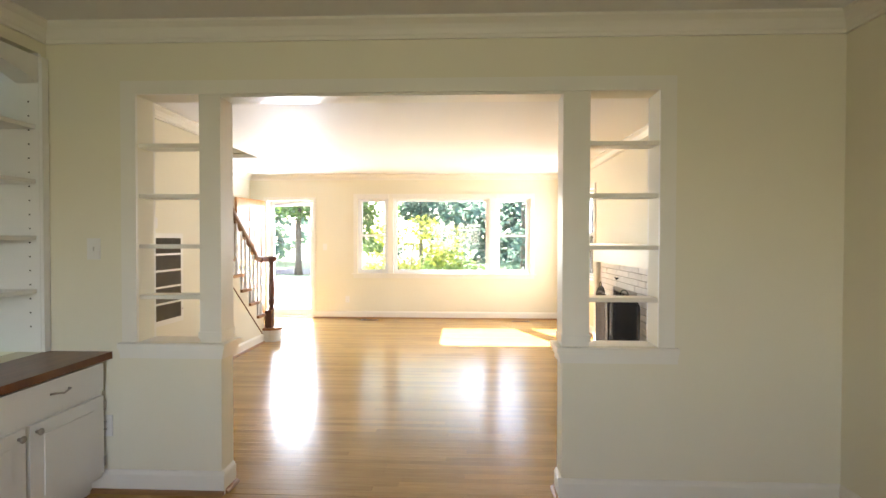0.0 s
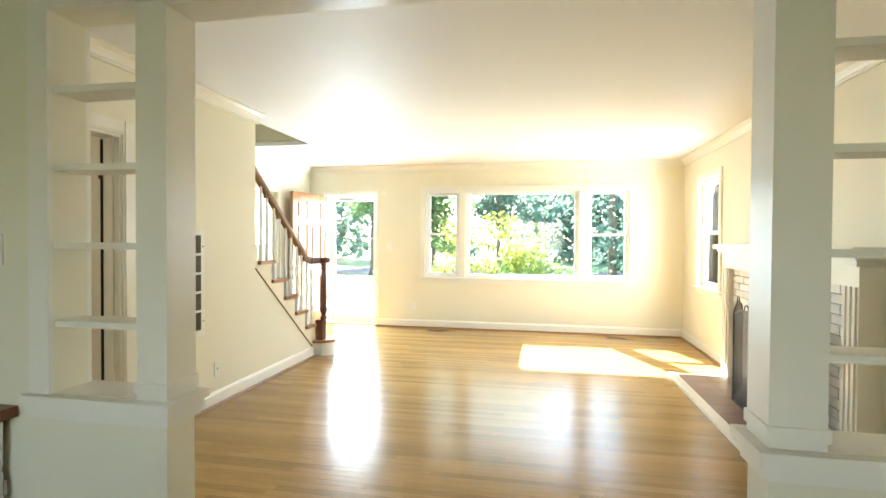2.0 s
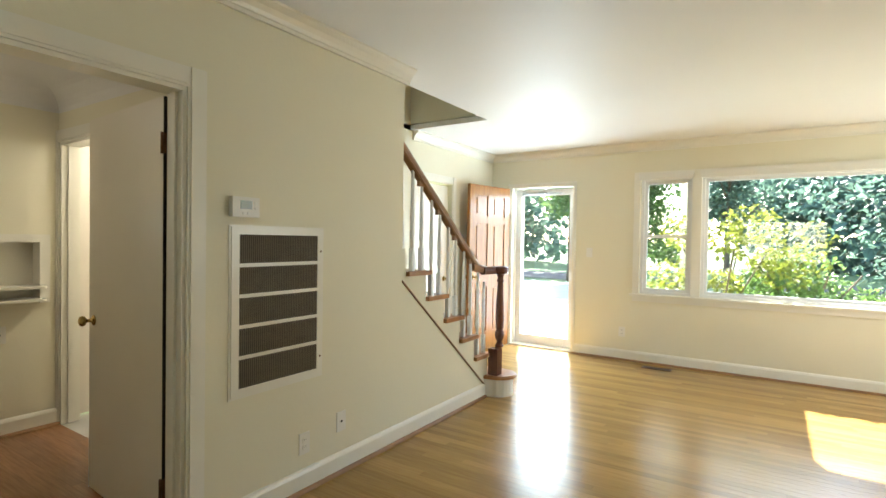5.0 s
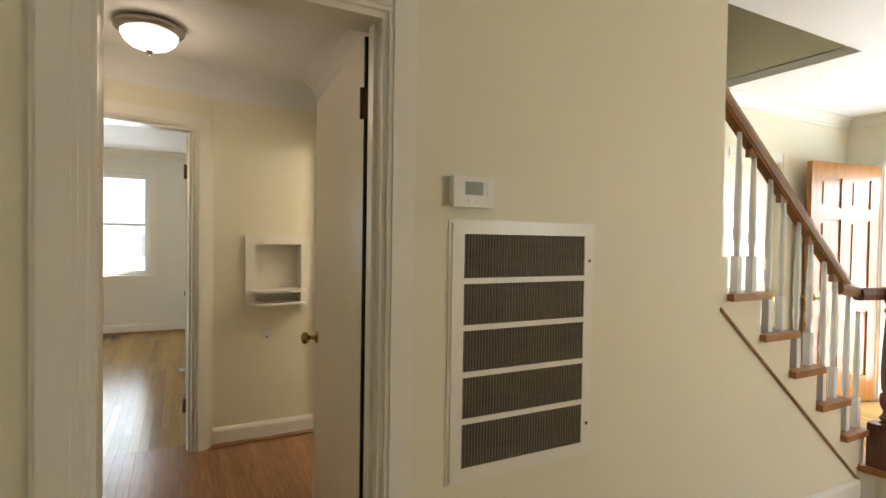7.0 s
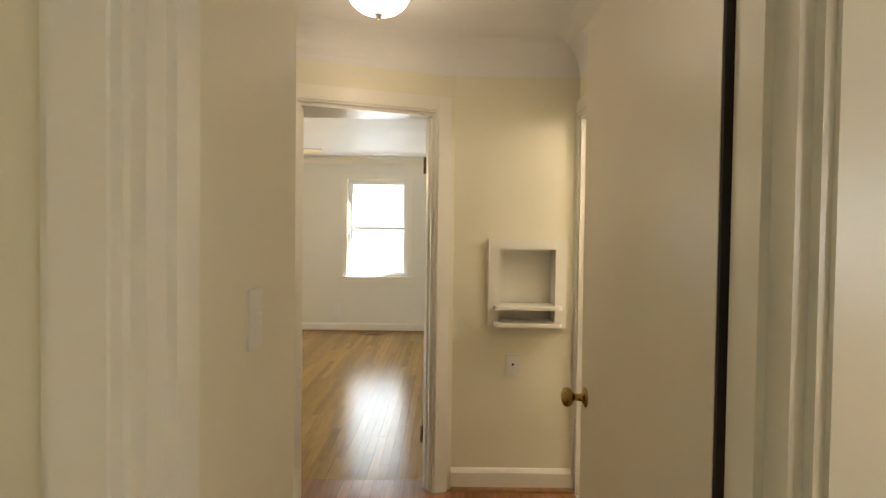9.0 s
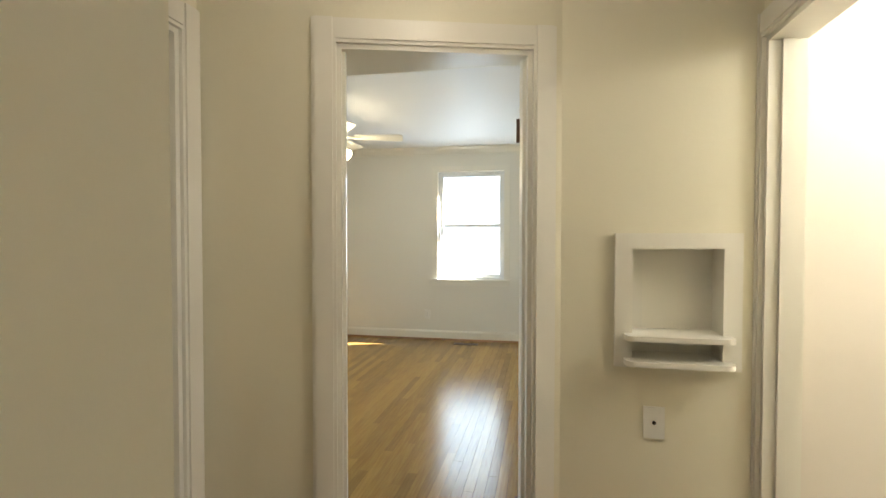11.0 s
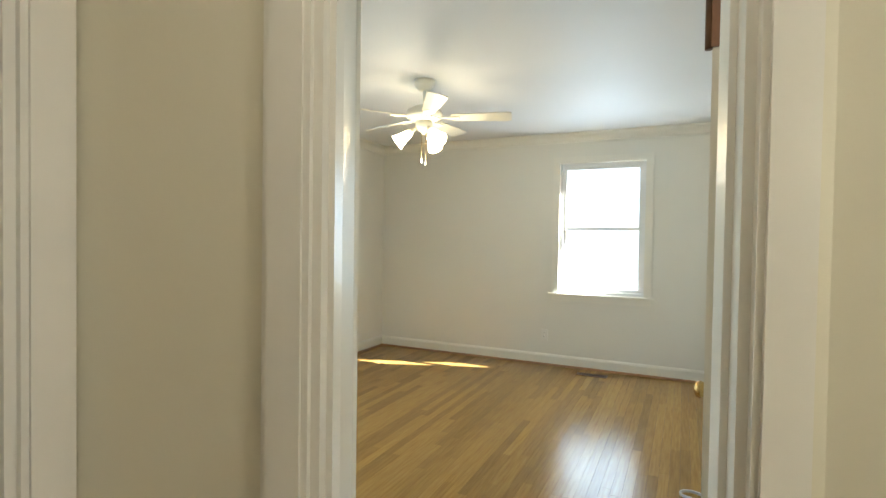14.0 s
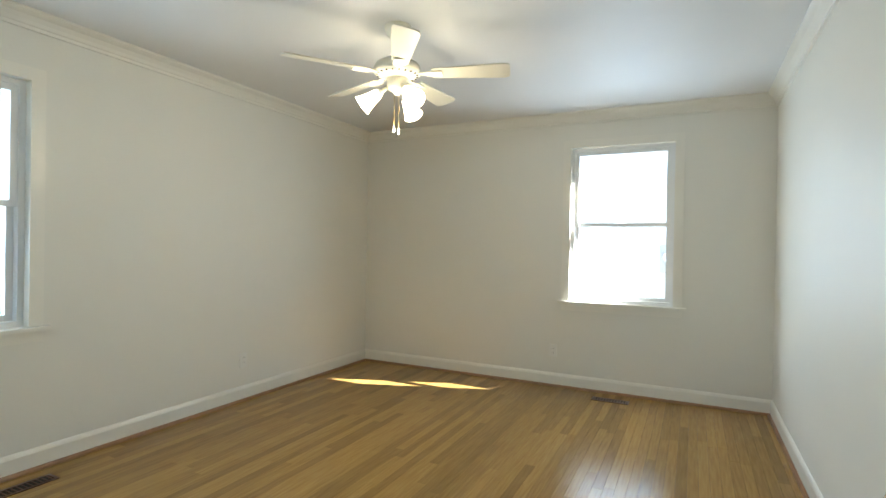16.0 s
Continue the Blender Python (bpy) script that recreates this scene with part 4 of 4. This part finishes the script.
    m = Matrix.Translation((xa, ya, 0.038)) @ Matrix.Rotation(math.atan2(yb - ya, xb - xa), 4, "Z")
    hgt, rise = (0.80, 0.12) if w < 0.5 else (0.78, 0.09)
    bm = arch_frame(w - 0.01, hgt, rise)
    bm.transform(m)
    fr = part("panel_frame", bm, BLACK, fs)
    bm = bmesh.new()
    ww = w - 0.016
    pr = [(0.004, 0.0), (ww, 0.0)] + [(ww / 2 + ww / 2 * math.cos(a), hgt - rise + (rise - 0.006) * math.sin(a)) for a in [math.pi * k / 12 for k in range(13)]]
    va = [bm.verts.new((x, -0.001, z)) for x, z in pr]
    vb = [bm.verts.new((x, 0.001, z)) for x, z in pr]
    bm.faces.new(va)
    bm.faces.new(vb[::-1])
    for i in range(len(pr)):
        j = (i + 1) % len(pr)
        bm.faces.new((va[j], va[i], vb[i], vb[j]))
    bmesh.ops.recalc_face_normals(bm, faces=bm.faces)
    bm.transform(m)
    part("wire_mesh", bm, MESHM, fr)
    bm = tube([(w / 2 - 0.05 * math.cos(a), 0, hgt + 0.05 * math.sin(a)) for a in [math.pi * k / 8 for k in range(9)]], 0.005)
    bm.transform(m)
    part("handle", bm, BLACK, fr)

# ---- dining room: built-in cupboard ----
CX = -1.94                            # front of the base cabinet
cb = thing("base_cabinet", (-2.14, 1.4, 0), "white built-in base cabinet with drawers and panelled doors", "cabinet")
CY0, CY1 = 0.40, 2.355
part("body", boxes([(DX0 + 0.002, CX - 0.02, CY0, CY1, 0.09, 0.726), (DX0 + 0.002, CX - 0.08, CY0, CY1, 0.0, 0.09)], 0.002), WHITE, cb)
n = 4
dw = (CY1 - CY0) / n
for k in range(n):
    y0, y1 = CY0 + k * dw + 0.012, CY0 + (k + 1) * dw - 0.012
    d = part("cabinet_door", joined(boxes([(CX - 0.02, CX, y0, y1, 0.12, 0.535)], 0.004), boxes([(CX - 0.002, CX + 0.006, y0 + 0.075, y1 - 0.075, 0.19, 0.475)], 0.006)), WHITE, cb)
    ky = y0 + 0.035 if k % 2 else y1 - 0.035
    part("knob", lathe([(0.008, 0), (0.007, 0.012), (0.015, 0.018), (0.016, 0.024), (0.010, 0.03)], 14, pose(CX, ky, 0.50, 0, 90, 0)), NICKEL, d, "nickel cabinet knob")
    hy = y1 + 0.004 if k % 2 else y0 - 0.004
    for z in (0.18, 0.48):
        part("hinge", boxes([(CX - 0.006, CX + 0.004, hy - 0.005, hy + 0.005, z - 0.025, z + 0.025)], 0.002), NICKEL, d)
for k in range(2):
    y0, y1 = CY0 + k * 2 * dw + 0.012, CY0 + (k + 1) * 2 * dw - 0.012
    d = part("drawer", boxes([(CX - 0.02, CX, y0, y1, 0.56, 0.71)], 0.005), WHITE, cb)
    ym = (y0 + y1) / 2 + 0.18
    part("drawer_pull", tube([(CX, ym - 0.055, 0.645), (CX + 0.02, ym - 0.045, 0.648), (CX + 0.024, ym, 0.638), (CX + 0.02, ym + 0.045, 0.648), (CX, ym + 0.055, 0.645)], 0.005), NICKEL, d, "nickel drawer pull")
tagged(part("worktop", boxes([(DX0 - 0.10, CX + 0.03, CY0 - 0.02, PY0 - 0.006, 0.727, 0.765)], 0.008, 2), COUNTER), "brown stained wooden worktop on the base cabinet", "worktop")
# recessed bookcase above, with a shallow arch
bc = thing("built_in_bookcase", (DX0 - 0.15, 1.4, 0.86), "white recessed bookcase with an arched head, empty", "bookcase")
bx = DX0 - 0.30
part("back", boxes([(bx - 0.02, bx, 0.53, 2.35, 0.766, 2.40)]), WHITE, bc)
for y0, y1 in ((0.53, 0.55), (2.33, 2.35)):
    part("side", boxes([(bx, DX0 - 0.002, y0, y1, 0.767, 2.40)]), WHITE, bc)
for z in (1.105, 1.39, 1.69, 1.98):
    part("shelf", boxes([(bx, DX0 - 0.02, 0.552, 2.328, z - 0.022, z)], 0.003), WHITE, bc)
bm = bmesh.new()
ya, yb = 0.55, 2.33
arc = [(ya + (yb - ya) * k / 16, 2.20 + 0.13 * math.sin(math.pi * k / 16) ** 0.8) for k in range(17)]
prof = [(ya, 2.34), *arc, (yb, 2.34)]
va = [bm.verts.new((DX0 - 0.001, y, z)) for y, z in prof]
vb = [bm.verts.new((DX0 - 0.12, y, z)) for y, z in prof]
bm.faces.new(va)
bm.faces.new(vb[::-1])
for i in range(len(prof)):
    j = (i + 1) % len(prof)
    bm.faces.new((va[j], va[i], vb[i], vb[j]))
bmesh.ops.recalc_face_normals(bm, faces=bm.faces)
part("arched_head", bm, WHITE, bc)
for y0, y1 in ((2.33, 2.372), (0.46, 0.55)):
    part("face_board", boxes([(DX0, DX0 + 0.018, y0, y1, 0.767, 2.34)], 0.004), WHITE, bc)
# holes drawn as small dark blocks, shade put into their colour
for y in (0.60, 2.3265):
    for r in range(17):
        for x in (DX0 - 0.06, DX0 - 0.24):
            part("peg_hole", boxes([(x, x + 0.007, y, y + 0.003, 0.90 + r * 0.075, 0.907 + r * 0.075)]), DARK, bc)

# ---- hall: niche, ceiling lamp ----
ni = thing("wall_niche", (NX, 3.73, 0.9), "white recessed telephone niche with two rounded shelves", "niche")
for b in ((NX - 0.115, NX - 0.105, 3.56, 3.90, 0.90, 1.335), (NX - 0.105, NX, 3.56, 3.58, 0.90, 1.335), (NX - 0.105, NX, 3.88, 3.90, 0.90, 1.335), (NX - 0.105, NX, 3.58, 3.88, 1.315, 1.335), (NX - 0.105, NX, 3.58, 3.88, 0.90, 0.92)):
    part("lining_board", boxes([b]), TRIM, ni)
for b in ((NX, NX + 0.02, 3.52, 3.58, 0.89, 1.37), (NX, NX + 0.02, 3.88, 3.94, 0.89, 1.37), (NX, NX + 0.02, 3.58, 3.88, 1.315, 1.37)):
    part("face_board", boxes([b], 0.004), TRIM, ni)


def rounded_shelf(z, th, y0, y1, out):
    bm = bmesh.new()
    pr = [(NX - 0.104, y0 + 0.03), (NX + 0.021, y0 + 0.03), (NX + 0.021, y0)] + [(NX + out - 0.035 + 0.035 * math.sin(a), y0 + 0.035 - 0.035 * math.cos(a)) for a in [math.pi / 2 * k / 6 for k in range(7)]]
    pr += [(NX + out - 0.035 + 0.035 * math.cos(a), y1 - 0.035 + 0.035 * math.sin(a)) for a in [math.pi / 2 * k / 6 for k in range(7)]] + [(NX + 0.021, y1), (NX + 0.021, y1 - 0.03), (NX - 0.104, y1 - 0.03)]
    va = [bm.verts.new((x, y, z)) for x, y in pr]
    vb = [bm.verts.new((x, y, z + th)) for x, y in pr]
    bm.faces.new(va[::-1])
    bm.faces.new(vb)
    for i in range(len(pr)):
        j = (i + 1) % len(pr)
        bm.faces.new((va[i], va[j], vb[j], vb[i]))
    bmesh.ops.recalc_face_normals(bm, faces=bm.faces)
    return bm


part("shelf", rounded_shelf(0.995, 0.018, 3.551, 3.909, 0.085), TRIM, ni)
part("shelf", rounded_shelf(0.906, 0.018, 3.551, 3.909, 0.085), TRIM, ni)
lp = thing("ceiling_lamp", (-4.22, 3.0, HC), "flush ceiling lamp with a lit alabaster bowl and nickel rim", "ceiling lamp")
LM = Matrix.Translation((-4.22, 3.0, HC))
part("pan", lathe([(0.10, 0), (0.145, -0.004), (0.155, -0.02), (0.152, -0.036), (0.128, -0.05)], 32, LM), NICKEL, lp)
part("bowl", lathe([(0.126, -0.045), (0.125, -0.06), (0.112, -0.085), (0.085, -0.108), (0.045, -0.123), (0.012, -0.128)], 32, LM), LITBOWL, lp, "lit alabaster glass bowl")
part("finial", lathe([(0.014, -0.127), (0.018, -0.133), (0.010, -0.14), (0.012, -0.147), (0.004, -0.155)], 14, LM), NICKEL, lp)
hl = new("hall_lamp_light", bpy.data.lights.new("hall_lamp_light", "POINT"))
hl.data.energy, hl.data.color, hl.data.shadow_soft_size = 0.3, (1.0, 0.86, 0.70), 0.11
hl.location = (-4.22, 3.0, HC - 0.30)
bl = new("bath_light", bpy.data.lights.new("bath_light", "POINT"))
bl.data.energy, bl.data.color, bl.data.shadow_soft_size = 3.2, (1.0, 0.92, 0.82), 0.15
bl.location = (-4.4, 4.9, 2.1)
tagged(part("strike_plate", boxes([(-4.862, -4.8595, HY1 + 0.045, HY1 + 0.075, 0.90, 0.96)], 0.0005), BRASS), "brass strike plate on the bathroom jamb", "strike plate")

# ---- bedroom: ceiling fan ----
FCX, FCY = -7.27, 1.40
fan = thing("ceiling_fan", (FCX, FCY, C), "cream five-blade ceiling fan with three lit glass shades", "ceiling fan")
FM = Matrix.Translation((FCX, FCY, 0))
FANW = mat("fan_cream_enamel", (0.78, 0.74, 0.62), 0.35, var=0.04)
part("canopy", lathe([(0.075, C), (0.078, C - 0.012), (0.07, C - 0.04), (0.045, C - 0.07), (0.02, C - 0.075)], 28, FM), FANW, fan)
part("downrod", lathe([(0.012, C - 0.07), (0.012, C - 0.17)], 12, FM), FANW, fan)
FZ = 2.245
part("motor_housing", lathe([(0.03, FZ + 0.09), (0.075, FZ + 0.085), (0.12, FZ + 0.06), (0.135, FZ + 0.03), (0.13, FZ + 0.005), (0.085, FZ - 0.015), (0.06, FZ - 0.02)], 32, FM), FANW, fan)
# slots drawn as dark bars in place of shaded openings
for k in range(20):
    a = 2 * math.pi * k / 20
    bm = boxes([(0.085, 0.118, -0.004, 0.004, FZ - 0.006, FZ + 0.004)])
    bm.transform(FM @ Matrix.Rotation(a, 4, "Z"))
    part("vent_slot", bm, DARK, fan)
part("switch_housing", lathe([(0.058, FZ - 0.018), (0.062, FZ - 0.05), (0.05, FZ - 0.085), (0.022, FZ - 0.10), (0.01, FZ - 0.115)], 24, FM), FANW, fan)
for k in range(5):
    a = radians(35 + 72 * k)
    M = FM @ Matrix.Rotation(a, 4, "Z")
    arm = joined(boxes([(0.09, 0.20, -0.014, 0.014, FZ + 0.0, FZ + 0.006)], 0.002), boxes([(0.17, 0.26, -0.035, 0.035, FZ - 0.004, FZ + 0.002)], 0.003))
    arm.transform(M)
    bl_arm = part("blade_iron", arm, FANW, fan)
    bm = bmesh.new()
    pr = [(0.20, -0.045), (0.60, -0.068), (0.625, -0.06), (0.632, -0.045), (0.632, 0.045), (0.625, 0.06), (0.60, 0.068), (0.20, 0.045)]
    va = [bm.verts.new((x, y, FZ + 0.002)) for x, y in pr]
    vb = [bm.verts.new((x, y, FZ + 0.009)) for x, y in pr]
    bm.faces.new(va[::-1])
    bm.faces.new(vb)
    for i in range(len(pr)):
        j = (i + 1) % len(pr)
        bm.faces.new((va[i], va[j], vb[j], vb[i]))
    bm.transform(Matrix.Translation((0, 0, FZ)) @ Matrix.Rotation(radians(-13), 4, "X") @ Matrix.Translation((0, 0, -FZ)))
    bm.transform(M)
    part("blade", bm, FANW, bl_arm)
for k in range(3):
    a = radians(61 + 120 * k)
    M = FM @ Matrix.Rotation(a, 4, "Z") @ Matrix.Translation((0.055, 0, FZ - 0.07)) @ Matrix.Rotation(radians(128), 4, "Y")
    nk = part("lamp_arm", lathe([(0.012, 0), (0.012, 0.04), (0.022, 0.045), (0.024, 0.065)], 14, M), FANW, fan)
    part("shade", lathe([(0.024, 0.06), (0.03, 0.075), (0.036, 0.11), (0.046, 0.15), (0.058, 0.18), (0.054, 0.18), (0.042, 0.15), (0.03, 0.10)], 20, M), LITGLASS, nk, "lit frosted glass shade")
for dx, dz in ((0.02, 0.25), (-0.025, 0.23)):
    part("pull_chain", tube([(FCX + dx * 0.5, FCY + dx, FZ - 0.09), (FCX + dx * 0.5, FCY + dx, FZ - 0.09 - dz + 0.04)], 0.0015, 6), BRASS, fan)
    part("chain_pull", lathe([(0.003, 0), (0.007, -0.008), (0.007, -0.03), (0.003, -0.038)], 10, Matrix.Translation((FCX + dx * 0.5, FCY + dx, FZ - 0.05 - dz))), WHITE, fan)
fl = new("fan_lamp_light", bpy.data.lights.new("fan_lamp_light", "POINT"))
fl.data.energy, fl.data.color, fl.data.shadow_soft_size = 1.2, (1.0, 0.82, 0.58), 0.10
fl.location = (FCX, FCY, FZ - 0.36)
# a coil of white cable on the floor behind the door
cc = thing("cable_coil", (-7.0, 3.2, 0), "small coil of white cable lying on the floor", "cable")
part("coil", tube([(-7.0 + 0.045 * math.cos(a) + 0.002 * a, 3.2 + 0.06 * math.sin(a), 0.006 + 0.0016 * a) for a in [k * 0.4 for k in range(48)]], 0.0035, 6), CABLE, cc)

# ---- outdoors ----
tagged(part("ground", boxes([(-400, 400, -400, 400, -0.62, -0.42)]), GRASS), "green mown lawn", "ground", kind="structure")
tagged(part("front_step", boxes([(-3.9, -2.4, FY + 0.22, FY + 1.7, -0.42, -0.05)], 0.01), CONC), "pale concrete stoop before the front door", "stoop", kind="structure")
tagged(part("path", boxes([(-3.7, -2.6, FY + 1.7, FY + 3.2, -0.42, -0.39)]), CONC), "pale concrete garden path", "path", kind="structure")
tagged(part("driveway", boxes([(-14.0, -2.2, FY + 3.2, 24.0, -0.42, -0.385)]), CONC), "pale concrete drive", "driveway", kind="structure")
tagged(part("road", boxes([(-200, 200, 26.0, 31.0, -0.42, -0.40)]), ASPH), "grey asphalt street", "road", kind="structure")
po = thing("porch", (-2.9, FY + 1.2, -0.05), "white front porch roof on a slim white post", "porch")
part("porch_roof", boxes([(-4.4, -1.52, FY + 0.51, FY + 2.15, 2.50, 2.66)], 0.01), WHITE, po)
part("porch_post", boxes([(-1.72, -1.60, FY + 1.95, FY + 2.07, -0.42, 2.50)], 0.008), WHITE, po)
part("porch_post", boxes([(-4.35, -4.23, FY + 1.95, FY + 2.07, -0.42, 2.50)], 0.008), WHITE, po)
# unseen slabs added over the house, to shade the walls as eaves do
tagged(part("added_eaves", boxes([(-10.2, 2.6, FY + 0.2, FY + 0.50, 2.75, 2.9), (-9.75, 2.6, -3.2, FY + 0.2, 3.78, 3.9)]), ROOF), "unseen grey roof slabs added to shade the walls", "roof", kind="structure")


def leaves(rnd, blobs, n, size):
    """Small leaf blades scattered through a set of ellipsoids."""
    verts, faces = [], []
    for _ in range(n):
        (cx, cy, cz), (rx, ry, rz) = rnd.choice(blobs)
        while True:
            p = Vector((rnd.uniform(-1, 1), rnd.uniform(-1, 1), rnd.uniform(-1, 1)))
            if 0.25 < p.length < 1:
                break
        c = Vector((cx + p.x * rx, cy + p.y * ry, cz + p.z * rz))
        q = Euler((rnd.uniform(-1, 1), rnd.uniform(-1, 1), rnd.uniform(0, 6.3))).to_matrix()
        s = size * rnd.uniform(0.6, 1.3)
        k = len(verts)
        for v in ((-0.5, 0, 0), (0, -0.28, 0.06), (0.5, 0, 0), (0, 0.28, 0.06)):
            verts.append(c + q @ (Vector(v) * s))
        faces.append((k, k + 1, k + 2, k + 3))
    me = bpy.data.meshes.new("crown")
    me.from_pydata(verts, [], faces)
    return me


def tree(x, y, h, spread, seed, material, n=2600, size=0.22, label="leafy green garden tree", name="tree", category="tree", low=0.35):
    rnd = random.Random(seed)
    t = thing(name, (x, y, -0.42), label, category, name + "s")
    if name == "tree":
        part("trunk", lathe([(0.03 * h, -0.43), (0.022 * h, 0.1), (0.017 * h, h * 0.4), (0.008 * h, h * 0.75)], 10, Matrix.Translation((x, y, 0))), BARK, t)
        for k in range(6):
            a = k * 1.05 + rnd.uniform(-0.3, 0.3)
            z = h * (0.3 + 0.07 * k)
            part("limb", tube([(x, y, z), (x + spread * 0.35 * math.cos(a), y + spread * 0.35 * math.sin(a), z + h * 0.12), (x + spread * 0.7 * math.cos(a), y + spread * 0.7 * math.sin(a), z + h * 0.2)], 0.006 * h, 6), BARK, t)
    else:
        for k in range(5):
            a = k * 1.26
            part("stem", tube([(x, y, -0.43), (x + 0.2 * spread * math.cos(a), y + 0.2 * spread * math.sin(a), h * 0.4), (x + 0.5 * spread * math.cos(a), y + 0.5 * spread * math.sin(a), h * 0.75)], 0.012, 5), BARK, t)
    blobs = []
    for k in range(14):
        a, r = rnd.uniform(0, 6.28), rnd.uniform(0, 0.75) * spread
        z = h * rnd.uniform(low, 0.95)
        s = spread * rnd.uniform(0.25, 0.5)
        blobs.append(((x + r * math.cos(a), y + r * math.sin(a), z), (s, s, s * 0.7)))
    me = leaves(rnd, blobs, n, size)
    me.materials.append(material)
    cr = new("crown", me)
    cr.parent = t
    cr.matrix_parent_inverse = t.matrix_basis.inverted()
    return t


tree(-1.15, FY + 1.5, 1.75, 1.05, 11, LEAFY, 3600, 0.085, "yellow-green leafy shrub under the front window", "shrub", "shrub", 0.0)
tree(-0.2, FY + 1.9, 1.35, 1.1, 12, LEAF, 3600, 0.09, "green leafy shrub under the front window", "shrub", "shrub", 0.0)
tree(-3.1, FY + 6.5, 0.55, 0.7, 13, LEAF, 700, 0.10, "low green garden plant beside the path", "shrub", "shrub", -0.3)
tree(0.9, FY + 3.1, 0.5, 0.9, 16, LEAF, 1200, 0.10, "low green garden shrub on the lawn", "shrub", "shrub", -0.3)
tree(-4.3, FY + 12.0, 4.4, 2.3, 14, LEAF, 5200, 0.2, low=0.16)
tree(-2.0, FY + 15.0, 5.0, 2.2, 15, LEAFD, 4200, 0.24, "tall leafy tree with bluish haze put into its leaf colour", low=0.16)
tree(2.6, FY + 13.0, 8.0, 4.0, 17, LEAFD, 3600, 0.26, "tall leafy tree with bluish haze put into its leaf colour", low=0.1)
tree(6.6, FY + 15.0, 9.0, 4.2, 18, LEAFD, 3600, 0.28, "tall leafy tree with bluish haze put into its leaf colour", low=0.1)
tree(11.8, FY + 14.0, 8.0, 4.0, 23, LEAFD, 5000, 0.28, "tall leafy tree with bluish haze put into its leaf colour", low=0.1)
tree(-8.5, FY + 17.0, 8.0, 3.6, 19, LEAF, 4500, 0.28)
tree(-13.0, FY + 12.0, 7.0, 3.4, 20, LEAF, 3500, 0.28)
tree(5.2, 15.2, 4.2, 1.9, 21, LEAF, 3000, 0.13, low=0.15)
tree(-4.2, -6.5, 5.0, 2.4, 22, LEAF, 3500, 0.2, low=0.1)
# far woods close the view
rw = random.Random(5)
far = leaves(rw, [((x, FY + 34 + rw.uniform(0, 8), rw.uniform(1, 15)), (6, 3, 4.5)) for x in range(-60, 62, 3)], 34000, 1.1)
# haze comes from the bluish leaf colour
far.materials.append(LEAFD)
tagged(new("far_woods", far), "distant woods beyond the street, bluish haze put into the leaf colour", "woods", kind="stuff")

# unseen pale strip, added to throw sunlight up onto the neighbour's siding
tagged(part("bounce_strip", boxes([(-12.9, -9.7, -6, 8, -0.42, -0.39)]), CONC), "unseen pale strip added between the houses to bounce sunlight", "yard", kind="structure")
# neighbour's house with lap siding beyond the bedroom
nh = thing("neighbour_house", (-16.0, 2.0, -0.42), "white house with lap siding close beside the bedroom window", "house")
part("wall", boxes([(-20.0, -12.92, -6.0, 7.0, -0.42, 4.0)]), SIDING, nh)
for k in range(30):
    z = -0.40 + k * 0.145
    part("siding_board", sweep([(0, 0), (0.022, 0), (0.004, 0.15), (0, 0.15)], (-12.92, 7.0, z), (-12.92, -6.0, z)), SIDING, nh)
part("roof", boxes([(-20.5, -12.85, -6.4, 7.4, 4.0, 4.15)], 0.02), ROOF, nh)
em = thing("electric_meter", (-12.88, 2.62, 1.0), "grey round electric meter on the neighbour's siding", "meter")
part("box", boxes([(-12.90, -12.78, 2.48, 2.76, 0.95, 1.35)], 0.02, 2), METER, em)
part("dial", lathe([(0.09, 0.0), (0.09, 0.08), (0.07, 0.11)], 20, pose(-12.78, 2.62, 1.18, 0, 90, 0)), VINYL, em)
part("conduit", tube([(-12.84, 2.62, 1.34), (-12.84, 2.62, 3.6)], 0.025), METER, em)
part("conduit", tube([(-12.84, 2.62, -0.42), (-12.84, 2.62, 0.96)], 0.025), METER, em)
# neighbour's plain grey fence beyond the living room's side window
fe = thing("garden_fence", (5.3, 12.6, -0.42), "grey board fence beside the house", "fence")
for k in range(30):
    part("fence_board", boxes([(2.4 + k * 0.2, 2.59 + k * 0.2, 12.6, 12.625, -0.42, 1.95)], 0.003), CONC, fe)

# ---- painted brick courses of the fireplace ----
rb = random.Random(8)
z = 0.034
row = 0
while z < 1.09:
    hgt = min(0.057, 1.097 - z)
    y = 4.432 - (0.105 if row % 2 else 0)
    while y < 6.365:
        a, b = max(y, 4.432), min(y + 0.20, 6.368)
        if z < OZ:
            if a < OY0 < b:
                b = OY0
            elif a < OY1 < b:
                a = OY1
            elif OY0 <= a and b <= OY1:
                y += 0.21
                continue
        if b - a > 0.02:
            e = rb.uniform(0, 0.003)
            part("brick", boxes([(FX - e, FX + 0.03, a, b, z, z + hgt)], 0.003), BRICKM, fp)
        y += 0.21
    z += 0.067
    row += 1
